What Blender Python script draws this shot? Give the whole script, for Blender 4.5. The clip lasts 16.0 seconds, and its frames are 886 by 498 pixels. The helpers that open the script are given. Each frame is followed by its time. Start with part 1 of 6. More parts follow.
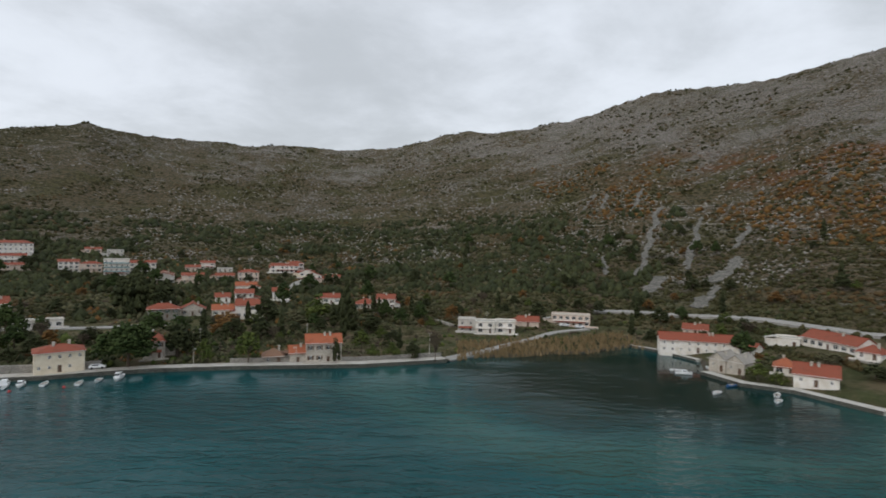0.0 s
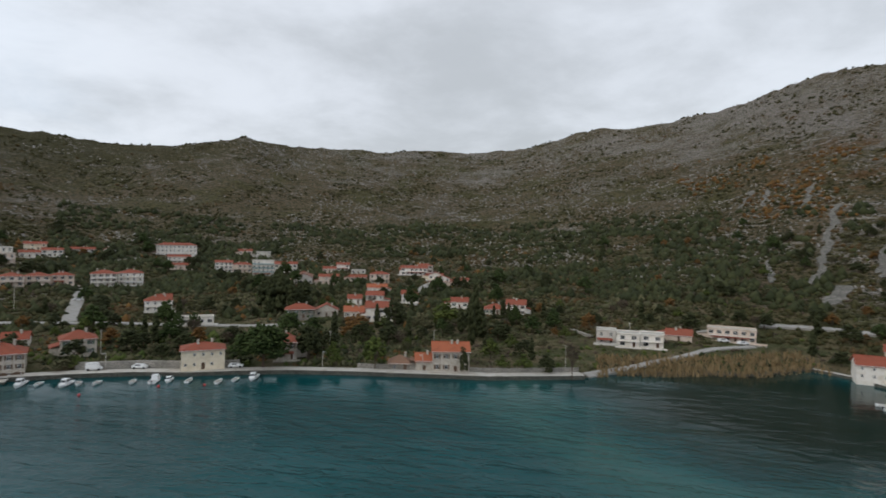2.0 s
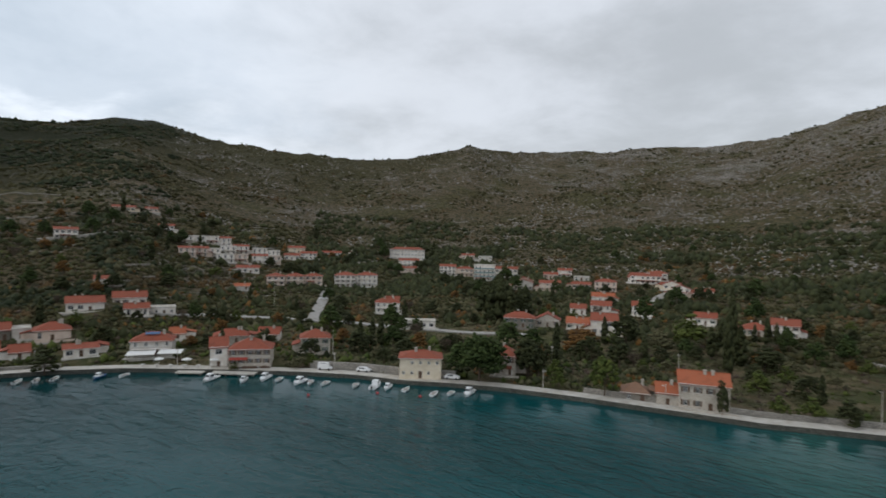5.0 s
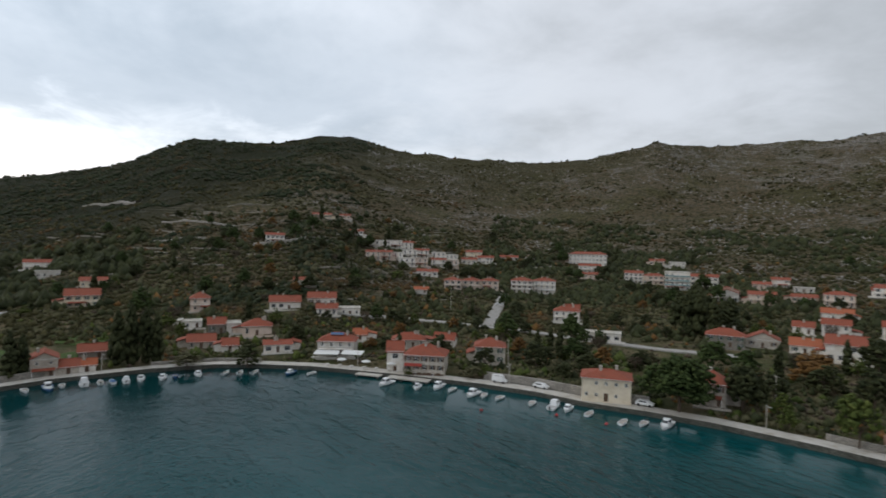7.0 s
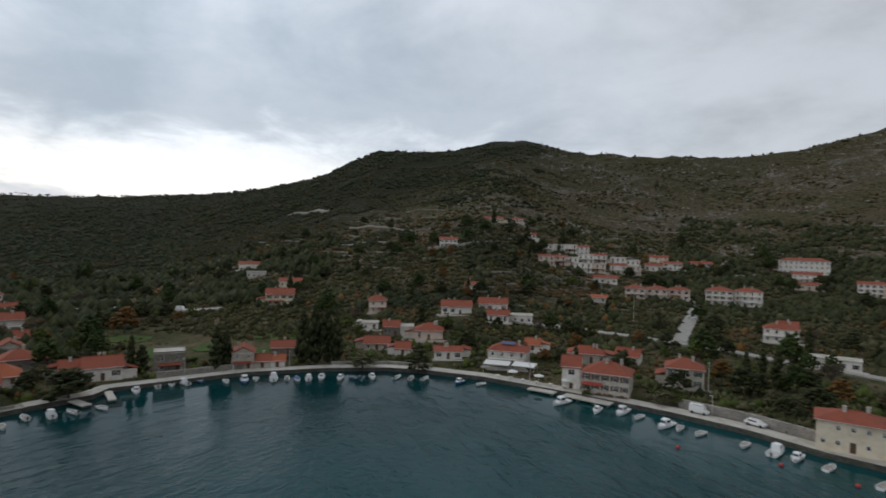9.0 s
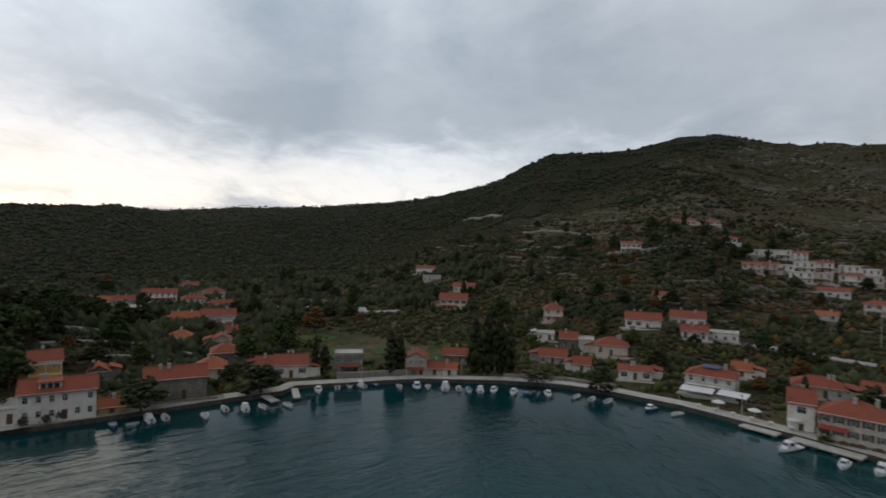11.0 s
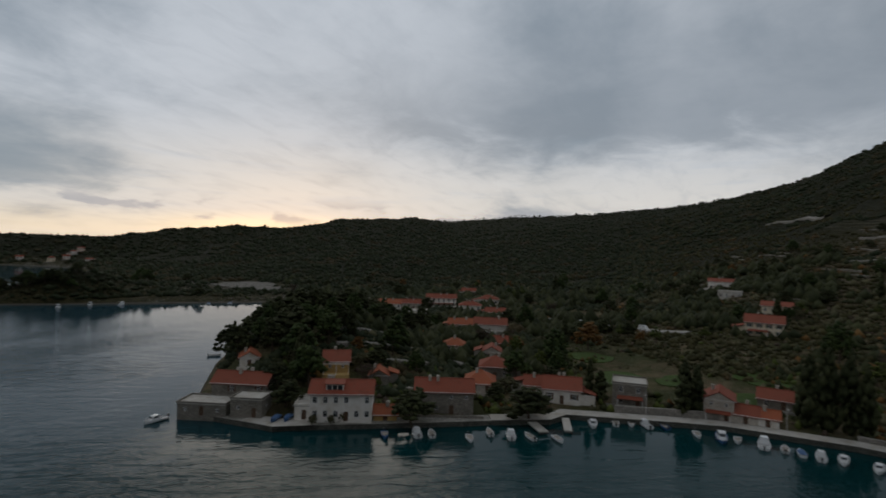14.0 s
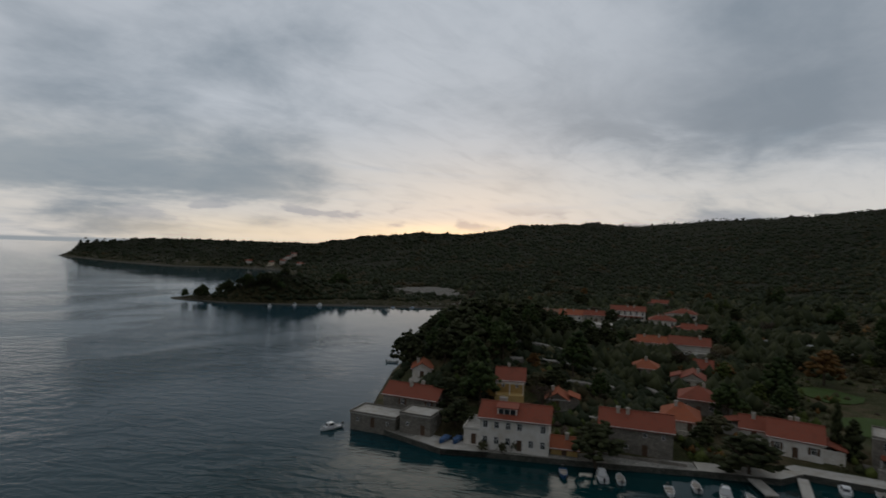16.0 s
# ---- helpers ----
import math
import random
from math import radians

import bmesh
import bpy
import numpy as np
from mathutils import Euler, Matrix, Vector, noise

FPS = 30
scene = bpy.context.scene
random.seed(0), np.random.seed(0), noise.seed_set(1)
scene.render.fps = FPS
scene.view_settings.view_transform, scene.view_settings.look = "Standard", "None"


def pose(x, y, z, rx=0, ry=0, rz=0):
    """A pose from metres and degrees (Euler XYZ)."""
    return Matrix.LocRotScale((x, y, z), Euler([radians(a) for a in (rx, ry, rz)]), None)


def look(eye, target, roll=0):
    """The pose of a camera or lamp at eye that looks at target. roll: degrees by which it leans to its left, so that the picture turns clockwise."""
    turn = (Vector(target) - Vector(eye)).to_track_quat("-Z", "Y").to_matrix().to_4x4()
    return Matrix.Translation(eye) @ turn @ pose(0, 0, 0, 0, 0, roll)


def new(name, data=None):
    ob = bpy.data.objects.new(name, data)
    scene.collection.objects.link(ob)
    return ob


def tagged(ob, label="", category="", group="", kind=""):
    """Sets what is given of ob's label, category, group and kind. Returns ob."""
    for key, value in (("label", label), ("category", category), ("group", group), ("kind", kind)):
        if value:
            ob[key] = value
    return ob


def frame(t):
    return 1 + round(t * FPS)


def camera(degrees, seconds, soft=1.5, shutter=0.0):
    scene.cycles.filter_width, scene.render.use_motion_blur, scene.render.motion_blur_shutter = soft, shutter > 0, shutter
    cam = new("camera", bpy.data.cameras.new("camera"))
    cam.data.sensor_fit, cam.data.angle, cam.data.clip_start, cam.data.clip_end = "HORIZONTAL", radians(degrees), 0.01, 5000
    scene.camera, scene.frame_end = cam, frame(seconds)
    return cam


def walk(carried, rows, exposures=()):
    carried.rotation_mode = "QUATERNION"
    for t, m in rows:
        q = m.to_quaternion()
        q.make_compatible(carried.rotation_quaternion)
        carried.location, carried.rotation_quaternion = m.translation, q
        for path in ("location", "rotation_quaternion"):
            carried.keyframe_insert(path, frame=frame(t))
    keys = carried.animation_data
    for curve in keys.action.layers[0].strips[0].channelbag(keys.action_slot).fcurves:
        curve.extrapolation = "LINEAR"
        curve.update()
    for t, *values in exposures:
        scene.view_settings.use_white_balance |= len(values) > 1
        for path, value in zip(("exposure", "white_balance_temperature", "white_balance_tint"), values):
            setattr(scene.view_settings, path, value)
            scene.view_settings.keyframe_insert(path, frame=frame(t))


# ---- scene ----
cam = camera(78.2, 16.0, 1.7, 0.5)
# seconds, x, y, z, heading to the left, pitch up, lean to the left
PATH = [
    (0.0, -0.00, 0.00, 39.98, -0.00, -0.22, 1.20),
    (0.5, -0.65, 3.59, 39.99, 3.13, -0.23, 1.22),
    (1.0, -1.22, 7.23, 40.02, 6.50, -0.23, 1.25),
    (1.5, -1.81, 10.85, 40.04, 9.89, -0.24, 1.27),
    (2.0, -2.53, 14.41, 40.05, 13.40, -0.25, 1.29),
    (2.5, -3.50, 17.84, 40.07, 17.06, -0.25, 1.30),
    (3.0, -4.77, 21.13, 40.07, 20.78, -0.26, 1.32),
    (3.5, -6.27, 24.36, 40.07, 24.47, -0.27, 1.34),
    (4.0, -7.97, 27.49, 40.06, 28.22, -0.27, 1.36),
    (4.2, -8.70, 28.71, 40.06, 29.81, -0.28, 1.37),
    (6.3, -17.80, 39.78, 40.01, 48.03, -0.30, 1.44),
    (6.5, -18.81, 40.69, 40.01, 50.06, -0.30, 1.45),
    (7.0, -21.42, 42.79, 40.00, 54.74, -0.31, 1.47),
    (7.5, -24.13, 44.64, 39.98, 59.07, -0.31, 1.49),
    (8.0, -26.88, 46.18, 39.97, 63.47, -0.31, 1.51),
    (8.2, -28.00, 46.70, 39.96, 65.42, -0.31, 1.52),
    (10.3, -40.49, 49.56, 39.86, 84.17, -0.32, 1.61),
    (10.5, -41.73, 49.61, 39.85, 86.07, -0.31, 1.62),
    (11.0, -44.88, 49.57, 39.83, 90.76, -0.31, 1.64),
    (11.5, -48.16, 49.29, 39.80, 95.56, -0.31, 1.65),
    (12.0, -51.49, 48.77, 39.77, 100.29, -0.30, 1.67),
    (12.5, -54.80, 48.03, 39.75, 105.03, -0.29, 1.68),
    (13.0, -58.03, 47.07, 39.76, 109.70, -0.28, 1.69),
    (13.5, -61.09, 45.89, 39.80, 114.30, -0.27, 1.71),
    (14.0, -63.99, 44.38, 39.87, 118.87, -0.26, 1.72),
    (14.5, -66.79, 42.60, 39.98, 123.48, -0.24, 1.74),
    (15.0, -69.53, 40.67, 40.10, 128.22, -0.22, 1.75),
    (15.5, -72.26, 38.72, 40.22, 133.02, -0.21, 1.76),
    (16.0, -75.02, 36.86, 40.34, 137.58, -0.19, 1.78),
]


def eye_pose(x, y, z, yaw, pitch, roll):
    a, b = radians(yaw), radians(pitch)
    ahead = Vector((-math.sin(a) * math.cos(b), math.cos(a) * math.cos(b), math.sin(b)))
    return look((x, y, z), Vector((x, y, z)) + ahead, roll)


walk(cam, [(t, eye_pose(*p)) for t, *p in PATH],
     [(0.0, 0.72), (4.0, 0.62), (7.0, 0.54), (8.2, 0.38), (11.0, -0.04), (12.5, -0.36), (14.5, -0.70), (16.0, -0.74)])

# ---- world and light: a closed cloud cover, the low sun glowing through it behind the western ridge ----
SUN_AZ = 134.0          # degrees to the left of +y
sun_dir = Vector((-math.sin(radians(SUN_AZ)), math.cos(radians(SUN_AZ)), 0.0))


class Nodes:
    """A short hand for node trees."""

    def __init__(self, tree):
        self.tree = tree
        tree.nodes.clear()

    def add(self, kind, *links, **values):
        n = self.tree.nodes.new(kind)
        for k, v in values.items():
            if k.startswith("s_"):
                n.inputs[k[2:].replace("_", " ")].default_value = v
            else:
                self.put(n, k, v)
        for where, out in links:
            self.tree.links.new(out, n.inputs[where])
        return n

    def put(self, n, k, v):
        if k == "operation":
            n.operation = v
        elif k == "data_type":
            n.data_type = v
        elif k == "blend_type":
            n.blend_type = v
        elif k == "wave_type":
            n.wave_type = v
        elif k == "bands_direction":
            n.bands_direction = v
        elif k == "feature":
            n.feature = v
        elif k == "sky_type":
            n.sky_type = v
        elif k == "noise_type":
            n.noise_type = v

    def math(self, op, a, b=0.0):
        n = self.tree.nodes.new("ShaderNodeMath")
        n.operation = op
        for i, v in enumerate((a, b)):
            if isinstance(v, (int, float)):
                n.inputs[i].default_value = v
            else:
                self.tree.links.new(v, n.inputs[i])
        return n.outputs[0]

    def noise(self, vec, scale, detail=4.0, rough=0.55, distort=0.0):
        n = self.tree.nodes.new("ShaderNodeTexNoise")
        n.inputs["Scale"].default_value, n.inputs["Detail"].default_value = scale, detail
        n.inputs["Roughness"].default_value, n.inputs["Distortion"].default_value = rough, distort
        if vec is not None:
            self.tree.links.new(vec, n.inputs["Vector"])
        return n.outputs["Fac"]

    def step(self, v, lo, hi):
        n = self.tree.nodes.new("ShaderNodeMapRange")
        n.interpolation_type = "SMOOTHSTEP"
        n.inputs["From Min"].default_value, n.inputs["From Max"].default_value = lo, hi
        self.tree.links.new(v, n.inputs["Value"])
        return n.outputs["Result"]

    def mix(self, fac, a, b):
        n = self.tree.nodes.new("ShaderNodeMix")
        n.data_type = "RGBA"
        for sock, v in ((n.inputs["Factor"], fac), (n.inputs[6], a), (n.inputs[7], b)):
            if isinstance(v, (int, float)):
                sock.default_value = v
            elif isinstance(v, tuple):
                sock.default_value = (*v, 1.0)
            else:
                self.tree.links.new(v, sock)
        return n.outputs[2]

    def mapping(self, vec, scale=(1, 1, 1), rot=(0, 0, 0), loc=(0, 0, 0)):
        n = self.tree.nodes.new("ShaderNodeMapping")
        n.inputs["Scale"].default_value, n.inputs["Rotation"].default_value, n.inputs["Location"].default_value = scale, rot, loc
        self.tree.links.new(vec, n.inputs["Vector"])
        return n.outputs["Vector"]


world = bpy.data.worlds.new("overcast_evening")
scene.world = world
world.use_nodes = True
w = Nodes(world.node_tree)
co = w.tree.nodes.new("ShaderNodeTexCoord").outputs["Generated"]
sep = w.tree.nodes.new("ShaderNodeSeparateXYZ")
w.tree.links.new(co, sep.inputs[0])
dx, dy, dz = sep.outputs
up = w.math("MAXIMUM", dz, 0.0)
# cloud layer seen in perspective: the direction spread over a flat sheet
lift = w.math("ADD", up, 0.22)
flat = w.tree.nodes.new("ShaderNodeCombineXYZ")
w.tree.links.new(w.math("DIVIDE", dx, lift), flat.inputs[0])
w.tree.links.new(w.math("DIVIDE", dy, lift), flat.inputs[1])
big = w.noise(w.mapping(flat.outputs[0], loc=(3.1, 1.7, 0.4)), 0.42, 3.0, 0.5, 0.4)
mid = w.noise(w.mapping(flat.outputs[0], loc=(7.3, 2.2, 1.0)), 1.9, 8.0, 0.58, 0.2)


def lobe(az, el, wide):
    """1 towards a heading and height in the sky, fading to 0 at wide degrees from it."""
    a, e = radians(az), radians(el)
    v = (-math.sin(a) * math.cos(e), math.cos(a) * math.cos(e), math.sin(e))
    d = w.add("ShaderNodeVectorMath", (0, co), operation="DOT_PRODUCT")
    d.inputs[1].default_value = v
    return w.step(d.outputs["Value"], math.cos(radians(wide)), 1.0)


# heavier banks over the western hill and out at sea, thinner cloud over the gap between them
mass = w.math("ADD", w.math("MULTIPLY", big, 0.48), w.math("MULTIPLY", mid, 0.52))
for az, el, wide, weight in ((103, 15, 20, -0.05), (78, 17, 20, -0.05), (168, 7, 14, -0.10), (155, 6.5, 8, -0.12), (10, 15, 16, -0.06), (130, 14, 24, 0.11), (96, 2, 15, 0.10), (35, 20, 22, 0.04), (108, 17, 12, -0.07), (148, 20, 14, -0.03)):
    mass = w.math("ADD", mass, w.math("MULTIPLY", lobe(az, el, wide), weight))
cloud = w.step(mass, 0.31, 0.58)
# towards the sun (1) and away from it (0)
dot = w.math("ADD", w.math("MULTIPLY", dx, sun_dir.x), w.math("MULTIPLY", dy, sun_dir.y))
west = w.step(dot, -0.15, 1.0)
bright = w.mix(west, (0.47, 0.50, 0.55), (0.78, 0.845, 0.935))
dark = w.mix(west, (0.32, 0.342, 0.372), (0.36, 0.44, 0.53))
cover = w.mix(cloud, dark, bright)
# a heavy bank over the western hill, dark along its ragged base
a_ = radians(90.0)
side = w.math("ADD", w.math("MULTIPLY", dx, -math.sin(a_)), w.math("MULTIPLY", dy, math.cos(a_)))
rag = w.math("MULTIPLY", w.math("SUBTRACT", w.noise(w.mapping(flat.outputs[0], loc=(1.3, 5.2, 2.0)), 2.6, 7.0, 0.6, 0.5), 0.5), 1.0)
inside = w.math("MULTIPLY", w.step(w.math("ADD", dz, w.math("MULTIPLY", rag, 0.20)), 0.14, 0.215), w.step(w.math("ADD", side, w.math("MULTIPLY", rag, 0.28)), 0.66, 0.92))
base_ = w.math("SUBTRACT", 1.0, w.math("MULTIPLY", w.step(dz, 0.19, 0.46), 0.75))
cover = w.mix(w.math("MULTIPLY", w.math("MULTIPLY", inside, base_), 0.72), cover, (0.34, 0.395, 0.465))
# thin level streaks low over the hills
streak = w.step(w.noise(w.mapping(co, (2.2, 2.2, 26.0)), 1.6, 5.0, 0.6, 0.4), 0.50, 0.68)
# the thin cloud low in the west lets cream light through
low = w.math("MULTIPLY", w.step(dot, 0.28, 0.80), w.math("SUBTRACT", 1.0, w.step(dz, 0.05, 0.23)))
gap = w.math("MULTIPLY", w.math("MULTIPLY", low, w.math("SUBTRACT", 1.0, w.math("MULTIPLY", inside, 0.8))), w.math("MULTIPLY", w.step(mass, 0.30, 0.50), w.math("SUBTRACT", 1.0, w.math("MULTIPLY", streak, 0.45))))
cover = w.mix(w.math("MULTIPLY", gap, 0.7), cover, (1.13, 1.06, 0.97))
core = w.math("MULTIPLY", w.step(dot, 0.965, 1.0), w.math("SUBTRACT", 1.0, w.step(dz, 0.01, 0.055)))
cover = w.mix(w.math("MULTIPLY", core, 0.7), cover, (2.3, 1.8, 1.05))
strip = w.math("MULTIPLY", w.step(dot, 0.72, 0.96), w.math("SUBTRACT", 1.0, w.step(dz, 0.012, 0.06)))
cover = w.mix(w.math("MULTIPLY", strip, 0.55), cover, (1.5, 1.22, 0.82))
# a long blue-grey bank low over the open sea
a_ = radians(172.0)
side = w.math("ADD", w.math("MULTIPLY", dx, -math.sin(a_)), w.math("MULTIPLY", dy, math.cos(a_)))
sea_bank = w.math("MULTIPLY", w.step(w.math("ADD", side, w.math("MULTIPLY", rag, 0.10)), 0.90, 0.97), w.math("MULTIPLY", w.step(w.math("ADD", dz, w.math("MULTIPLY", rag, 0.05)), 0.065, 0.085), w.math("SUBTRACT", 1.0, w.step(w.math("ADD", dz, w.math("MULTIPLY", rag, 0.12)), 0.11, 0.20))))
cover = w.mix(w.math("MULTIPLY", sea_bank, 0.8), cover, (0.37, 0.45, 0.53))
# fine combed streaks through the whole cover
comb = w.noise(w.mapping(flat.outputs[0], (1.0, 2.6, 1.0), (0, 0, radians(40))), 3.4, 6.0, 0.6, 0.6)
cover = w.mix(w.math("MULTIPLY", w.step(comb, 0.45, 0.72), w.math("MULTIPLY", west, 0.22)), cover, (0.44, 0.50, 0.58))
# small dark puffs of cloud close over the western skyline
puff = w.step(w.noise(w.mapping(co, (1.0, 1.0, 3.2), loc=(0.4, 2.1, 0.0)), 9.0, 5.0, 0.55, 0.2), 0.50, 0.60)
puff = w.math("MULTIPLY", puff, w.math("MULTIPLY", w.step(dz, 0.022, 0.04), w.math("SUBTRACT", 1.0, w.step(dz, 0.055, 0.085))))
cover = w.mix(w.math("MULTIPLY", puff, w.math("MULTIPLY", w.step(dot, 0.72, 0.93), 0.75)), cover, (0.52, 0.56, 0.64))
# hazy sea towards the horizon
below = w.step(w.math("MULTIPLY", dz, -1.0), 0.0, 0.004)
cover = w.mix(below, cover, (0.44, 0.50, 0.55))
sky = w.tree.nodes.new("ShaderNodeTexSky")
sky.sky_type, sky.sun_disc = "NISHITA", False
sky.sun_elevation, sky.sun_rotation = radians(4.0), radians(-SUN_AZ)
bg_sky = w.add("ShaderNodeBackground", ("Color", sky.outputs[0]), s_Strength=0.008)
bg_cloud = w.add("ShaderNodeBackground", ("Color", cover), s_Strength=1.0)
both = w.add("ShaderNodeAddShader", (0, bg_sky.outputs[0]), (1, bg_cloud.outputs[0]))
w.add("ShaderNodeOutputWorld", ("Surface", both.outputs[0]))

sun = new("sun", bpy.data.lights.new("sun", "SUN"))
sun.data.energy, sun.data.angle, sun.data.color = 0.35, radians(30), (1.0, 0.86, 0.68)
sun.matrix_world = look((0, 0, 300), Vector((0, 0, 300)) - sun_dir - Vector((0, 0, 0.55)))

# ---- plan: the shore, the ridges ----
BAY = [(4600, -300), (900, -260), (300, -80), (160, 60), (111, 136), (101, 156), (90, 163), (85, 178), (93, 198), (86, 216), (78, 226),
       (68, 218), (56, 209), (43, 207), (25, 200), (11, 197), (2, 188), (-26, 177.5), (-67, 170.5), (-87, 165.5), (-100, 160), (-112, 153.5),
       (-127, 149), (-142, 141), (-163, 126), (-184, 109), (-195, 95), (-201, 84), (-204, 66), (-203, 42), (-200, 33), (-195, 20), (-191, 9)]
POINT = [(-185, 7), (-177, -4), (-167, -16), (-153, -34), (-147, -41), (-143.5, -65.5), (-155, -77), (-182, -104), (-205, -123), (-260, -160), (-345, -205),
         (-292, -245), (-265, -269), (-236, -291), (-209, -315), (-184, -363), (-230, -375), (-300, -420), (-360, -520), (-430, -690), (-400, -776),
         (-321, -832), (-280, -993), (-242, -1300), (-340, -1420), (-900, -1700), (-4600, -2600), (-4600, 4600), (4600, 4600)]
SHORE = np.array(BAY + POINT, float)
MID = np.array((-40.0, 35.0))
# ridges round the bay: heading (degrees to the left of +y), distance, height
RIDGE_AZ = [-180, -90, -60, -42, -30, -25, -20, -15, -10, -2.5, 4, 9, 15, 21, 28, 32.5, 39, 45, 52, 58, 61, 64, 67, 71, 75, 79, 82, 86, 91, 98, 106, 112, 118, 121, 129, 131, 134, 138, 144, 149, 154, 165, 175, 180]
RIDGE_D = [900, 900, 900, 900, 1000, 1050, 1100, 1170, 1250, 1300, 1300, 1300, 1250, 1200, 1150, 1100, 1100, 1100, 1150, 1200, 1250, 1300, 1300, 1300, 1300, 1320, 1400, 1500, 1700, 2000, 2200, 2200, 2200, 1800, 1400, 1200, 1150, 1050, 1000, 950, 1000, 1250, 1500, 1500]
RIDGE_Z = [120, 200, 280, 302, 315, 329, 320, 311, 319, 315, 279, 270, 260, 246, 237, 240, 217, 205, 224, 242, 266, 296, 291, 270, 264, 267, 248, 208, 190, 184, 174, 162, 140, 130, 95, 75, 66, 63, 52, 35, 36, 36, 34, 60]
RISE_AZ = [-180, -42, -20, 0, 15, 24, 32, 40, 45, 50, 60, 66, 72, 80, 88, 92, 100, 112, 125, 140, 180]
RISE_P = [1.2, 1.2, 1.25, 1.55, 1.7, 1.75, 1.9, 1.65, 1.55, 1.4, 1.15, 1.0, 1.03, 1.15, 1.05, 1.1, 1.35, 1.4, 1.2, 1.0, 0.8]


def vnoise(x, y, seed=0):
    """Smooth value noise on arrays, 0 to 1."""
    xi, yi = np.floor(x).astype(np.int64), np.floor(y).astype(np.int64)
    fx, fy = x - xi, y - yi
    fx, fy = fx * fx * (3 - 2 * fx), fy * fy * (3 - 2 * fy)

    def h(a, b):
        n = (a * 374761393 + b * 668265263 + seed * 974711) & 0x7FFFFFFF
        n = ((n ^ (n >> 13)) * 1274126177) & 0x7FFFFFFF
        return ((n ^ (n >> 16)) & 0xFFFF) / 65535.0
    return (h(xi, yi) * (1 - fx) + h(xi + 1, yi) * fx) * (1 - fy) + (h(xi, yi + 1) * (1 - fx) + h(xi + 1, yi + 1) * fx) * fy


def fnoise(x, y, octaves, seed=0):
    total, amp, norm = 0.0, 1.0, 0.0
    for o in range(octaves):
        total = total + amp * vnoise(x * 2 ** o, y * 2 ** o, seed + o)
        norm, amp = norm + amp, amp * 0.5
    return total / norm


def shore_distance(x, y):
    """Metres to the water's edge: positive on land."""
    x, y = np.asarray(x, float), np.asarray(y, float)
    best, inside = np.full(x.shape, 1e9), np.zeros(x.shape, bool)
    for (ax, ay), (bx, by) in zip(SHORE, np.roll(SHORE, -1, 0)):
        ex, ey = bx - ax, by - ay
        s = np.clip(((x - ax) * ex + (y - ay) * ey) / (ex * ex + ey * ey), 0, 1)
        best = np.minimum(best, np.hypot(x - ax - s * ex, y - ay - s * ey))
        if by != ay:
            inside ^= ((ay > y) != (by > y)) & (x < ex * (y - ay) / (by - ay) + ax)
    return np.where(inside, best, -best)


def height(x, y):
    """Height of the ground."""
    x, y = np.asarray(x, float), np.asarray(y, float)
    ds = shore_distance(x, y)
    az = np.degrees(np.arctan2(-(x - MID[0]), y - MID[1]))
    r = np.hypot(x - MID[0], y - MID[1])
    D, Z = np.interp(az, RIDGE_AZ, RIDGE_D), np.interp(az, RIDGE_AZ, RIDGE_Z)
    P = np.interp(az, RISE_AZ, RISE_P)
    inland = np.maximum(ds, 0)
    shelf = inland * inland / (inland + 40)
    u = shelf / (shelf + np.maximum(D - r, 0) + 1e-6)
    beyond = np.clip((r - D) / 900, 0, 1)
    edge = np.clip(inland / 120, 0, 1)
    u = np.where(r > D, edge, u)
    z = Z * u ** P * (1 - 0.35 * beyond)
    # gullies and knolls, growing with height
    rough = fnoise(x / 160, y / 160, 4, 3) - 0.5
    z = z * (1 + 0.22 * rough * np.clip(1.25 - u, 0.15, 1) * np.clip(inland / 150, 0, 1))
    z = z + np.clip((z - 25) / 60, 0, 1) * ((fnoise(x / 22, y / 22, 3, 9) - 0.5) * 7 + (fnoise(x / 60, y / 60, 2, 19) - 0.5) * 10)
    # the wooded knoll behind the point
    z = z + 13 * np.exp(-(((x + 205) / 42) ** 2 + ((y + 80) / 30) ** 2)) * np.clip(inland / 15, 0, 1)
    z = z + 15 * np.exp(-(((x + 250) / 34) ** 2 + ((y + 322) / 17) ** 2)) * np.clip(inland / 15, 0, 1)
    land = 0.7 + 1.2 * np.clip((inland - 4) / 6, 0, 1) + z
    bed = -0.8 - np.minimum(9, np.maximum(-ds, 0) * 0.25)
    foot = np.clip(ds / 2.6, 0, 1)
    return np.where(ds > 0, -0.8 * (1 - foot) + land * foot, bed)


# a table of heights over the village, for quick look-up
TAB_X, TAB_Y = np.arange(-560.0, 240.0, 2.0), np.arange(-420.0, 480.0, 2.0)
TAB = height(*np.meshgrid(TAB_X, TAB_Y, indexing="ij"))


def ground_z(x, y):
    u, v = (x - TAB_X[0]) / 2.0, (y - TAB_Y[0]) / 2.0
    i, j = int(math.floor(u)), int(math.floor(v))
    if 0 <= i < len(TAB_X) - 1 and 0 <= j < len(TAB_Y) - 1:
        u, v = u - i, v - j
        return float((TAB[i, j] * (1 - u) + TAB[i + 1, j] * u) * (1 - v) + (TAB[i, j + 1] * (1 - u) + TAB[i + 1, j + 1] * u) * v)
    return float(height(np.array([x]), np.array([y]))[0])

# ---- materials ----
def material(name):
    m = bpy.data.materials.new(name)
    m.use_nodes = True
    return m, Nodes(m.node_tree)


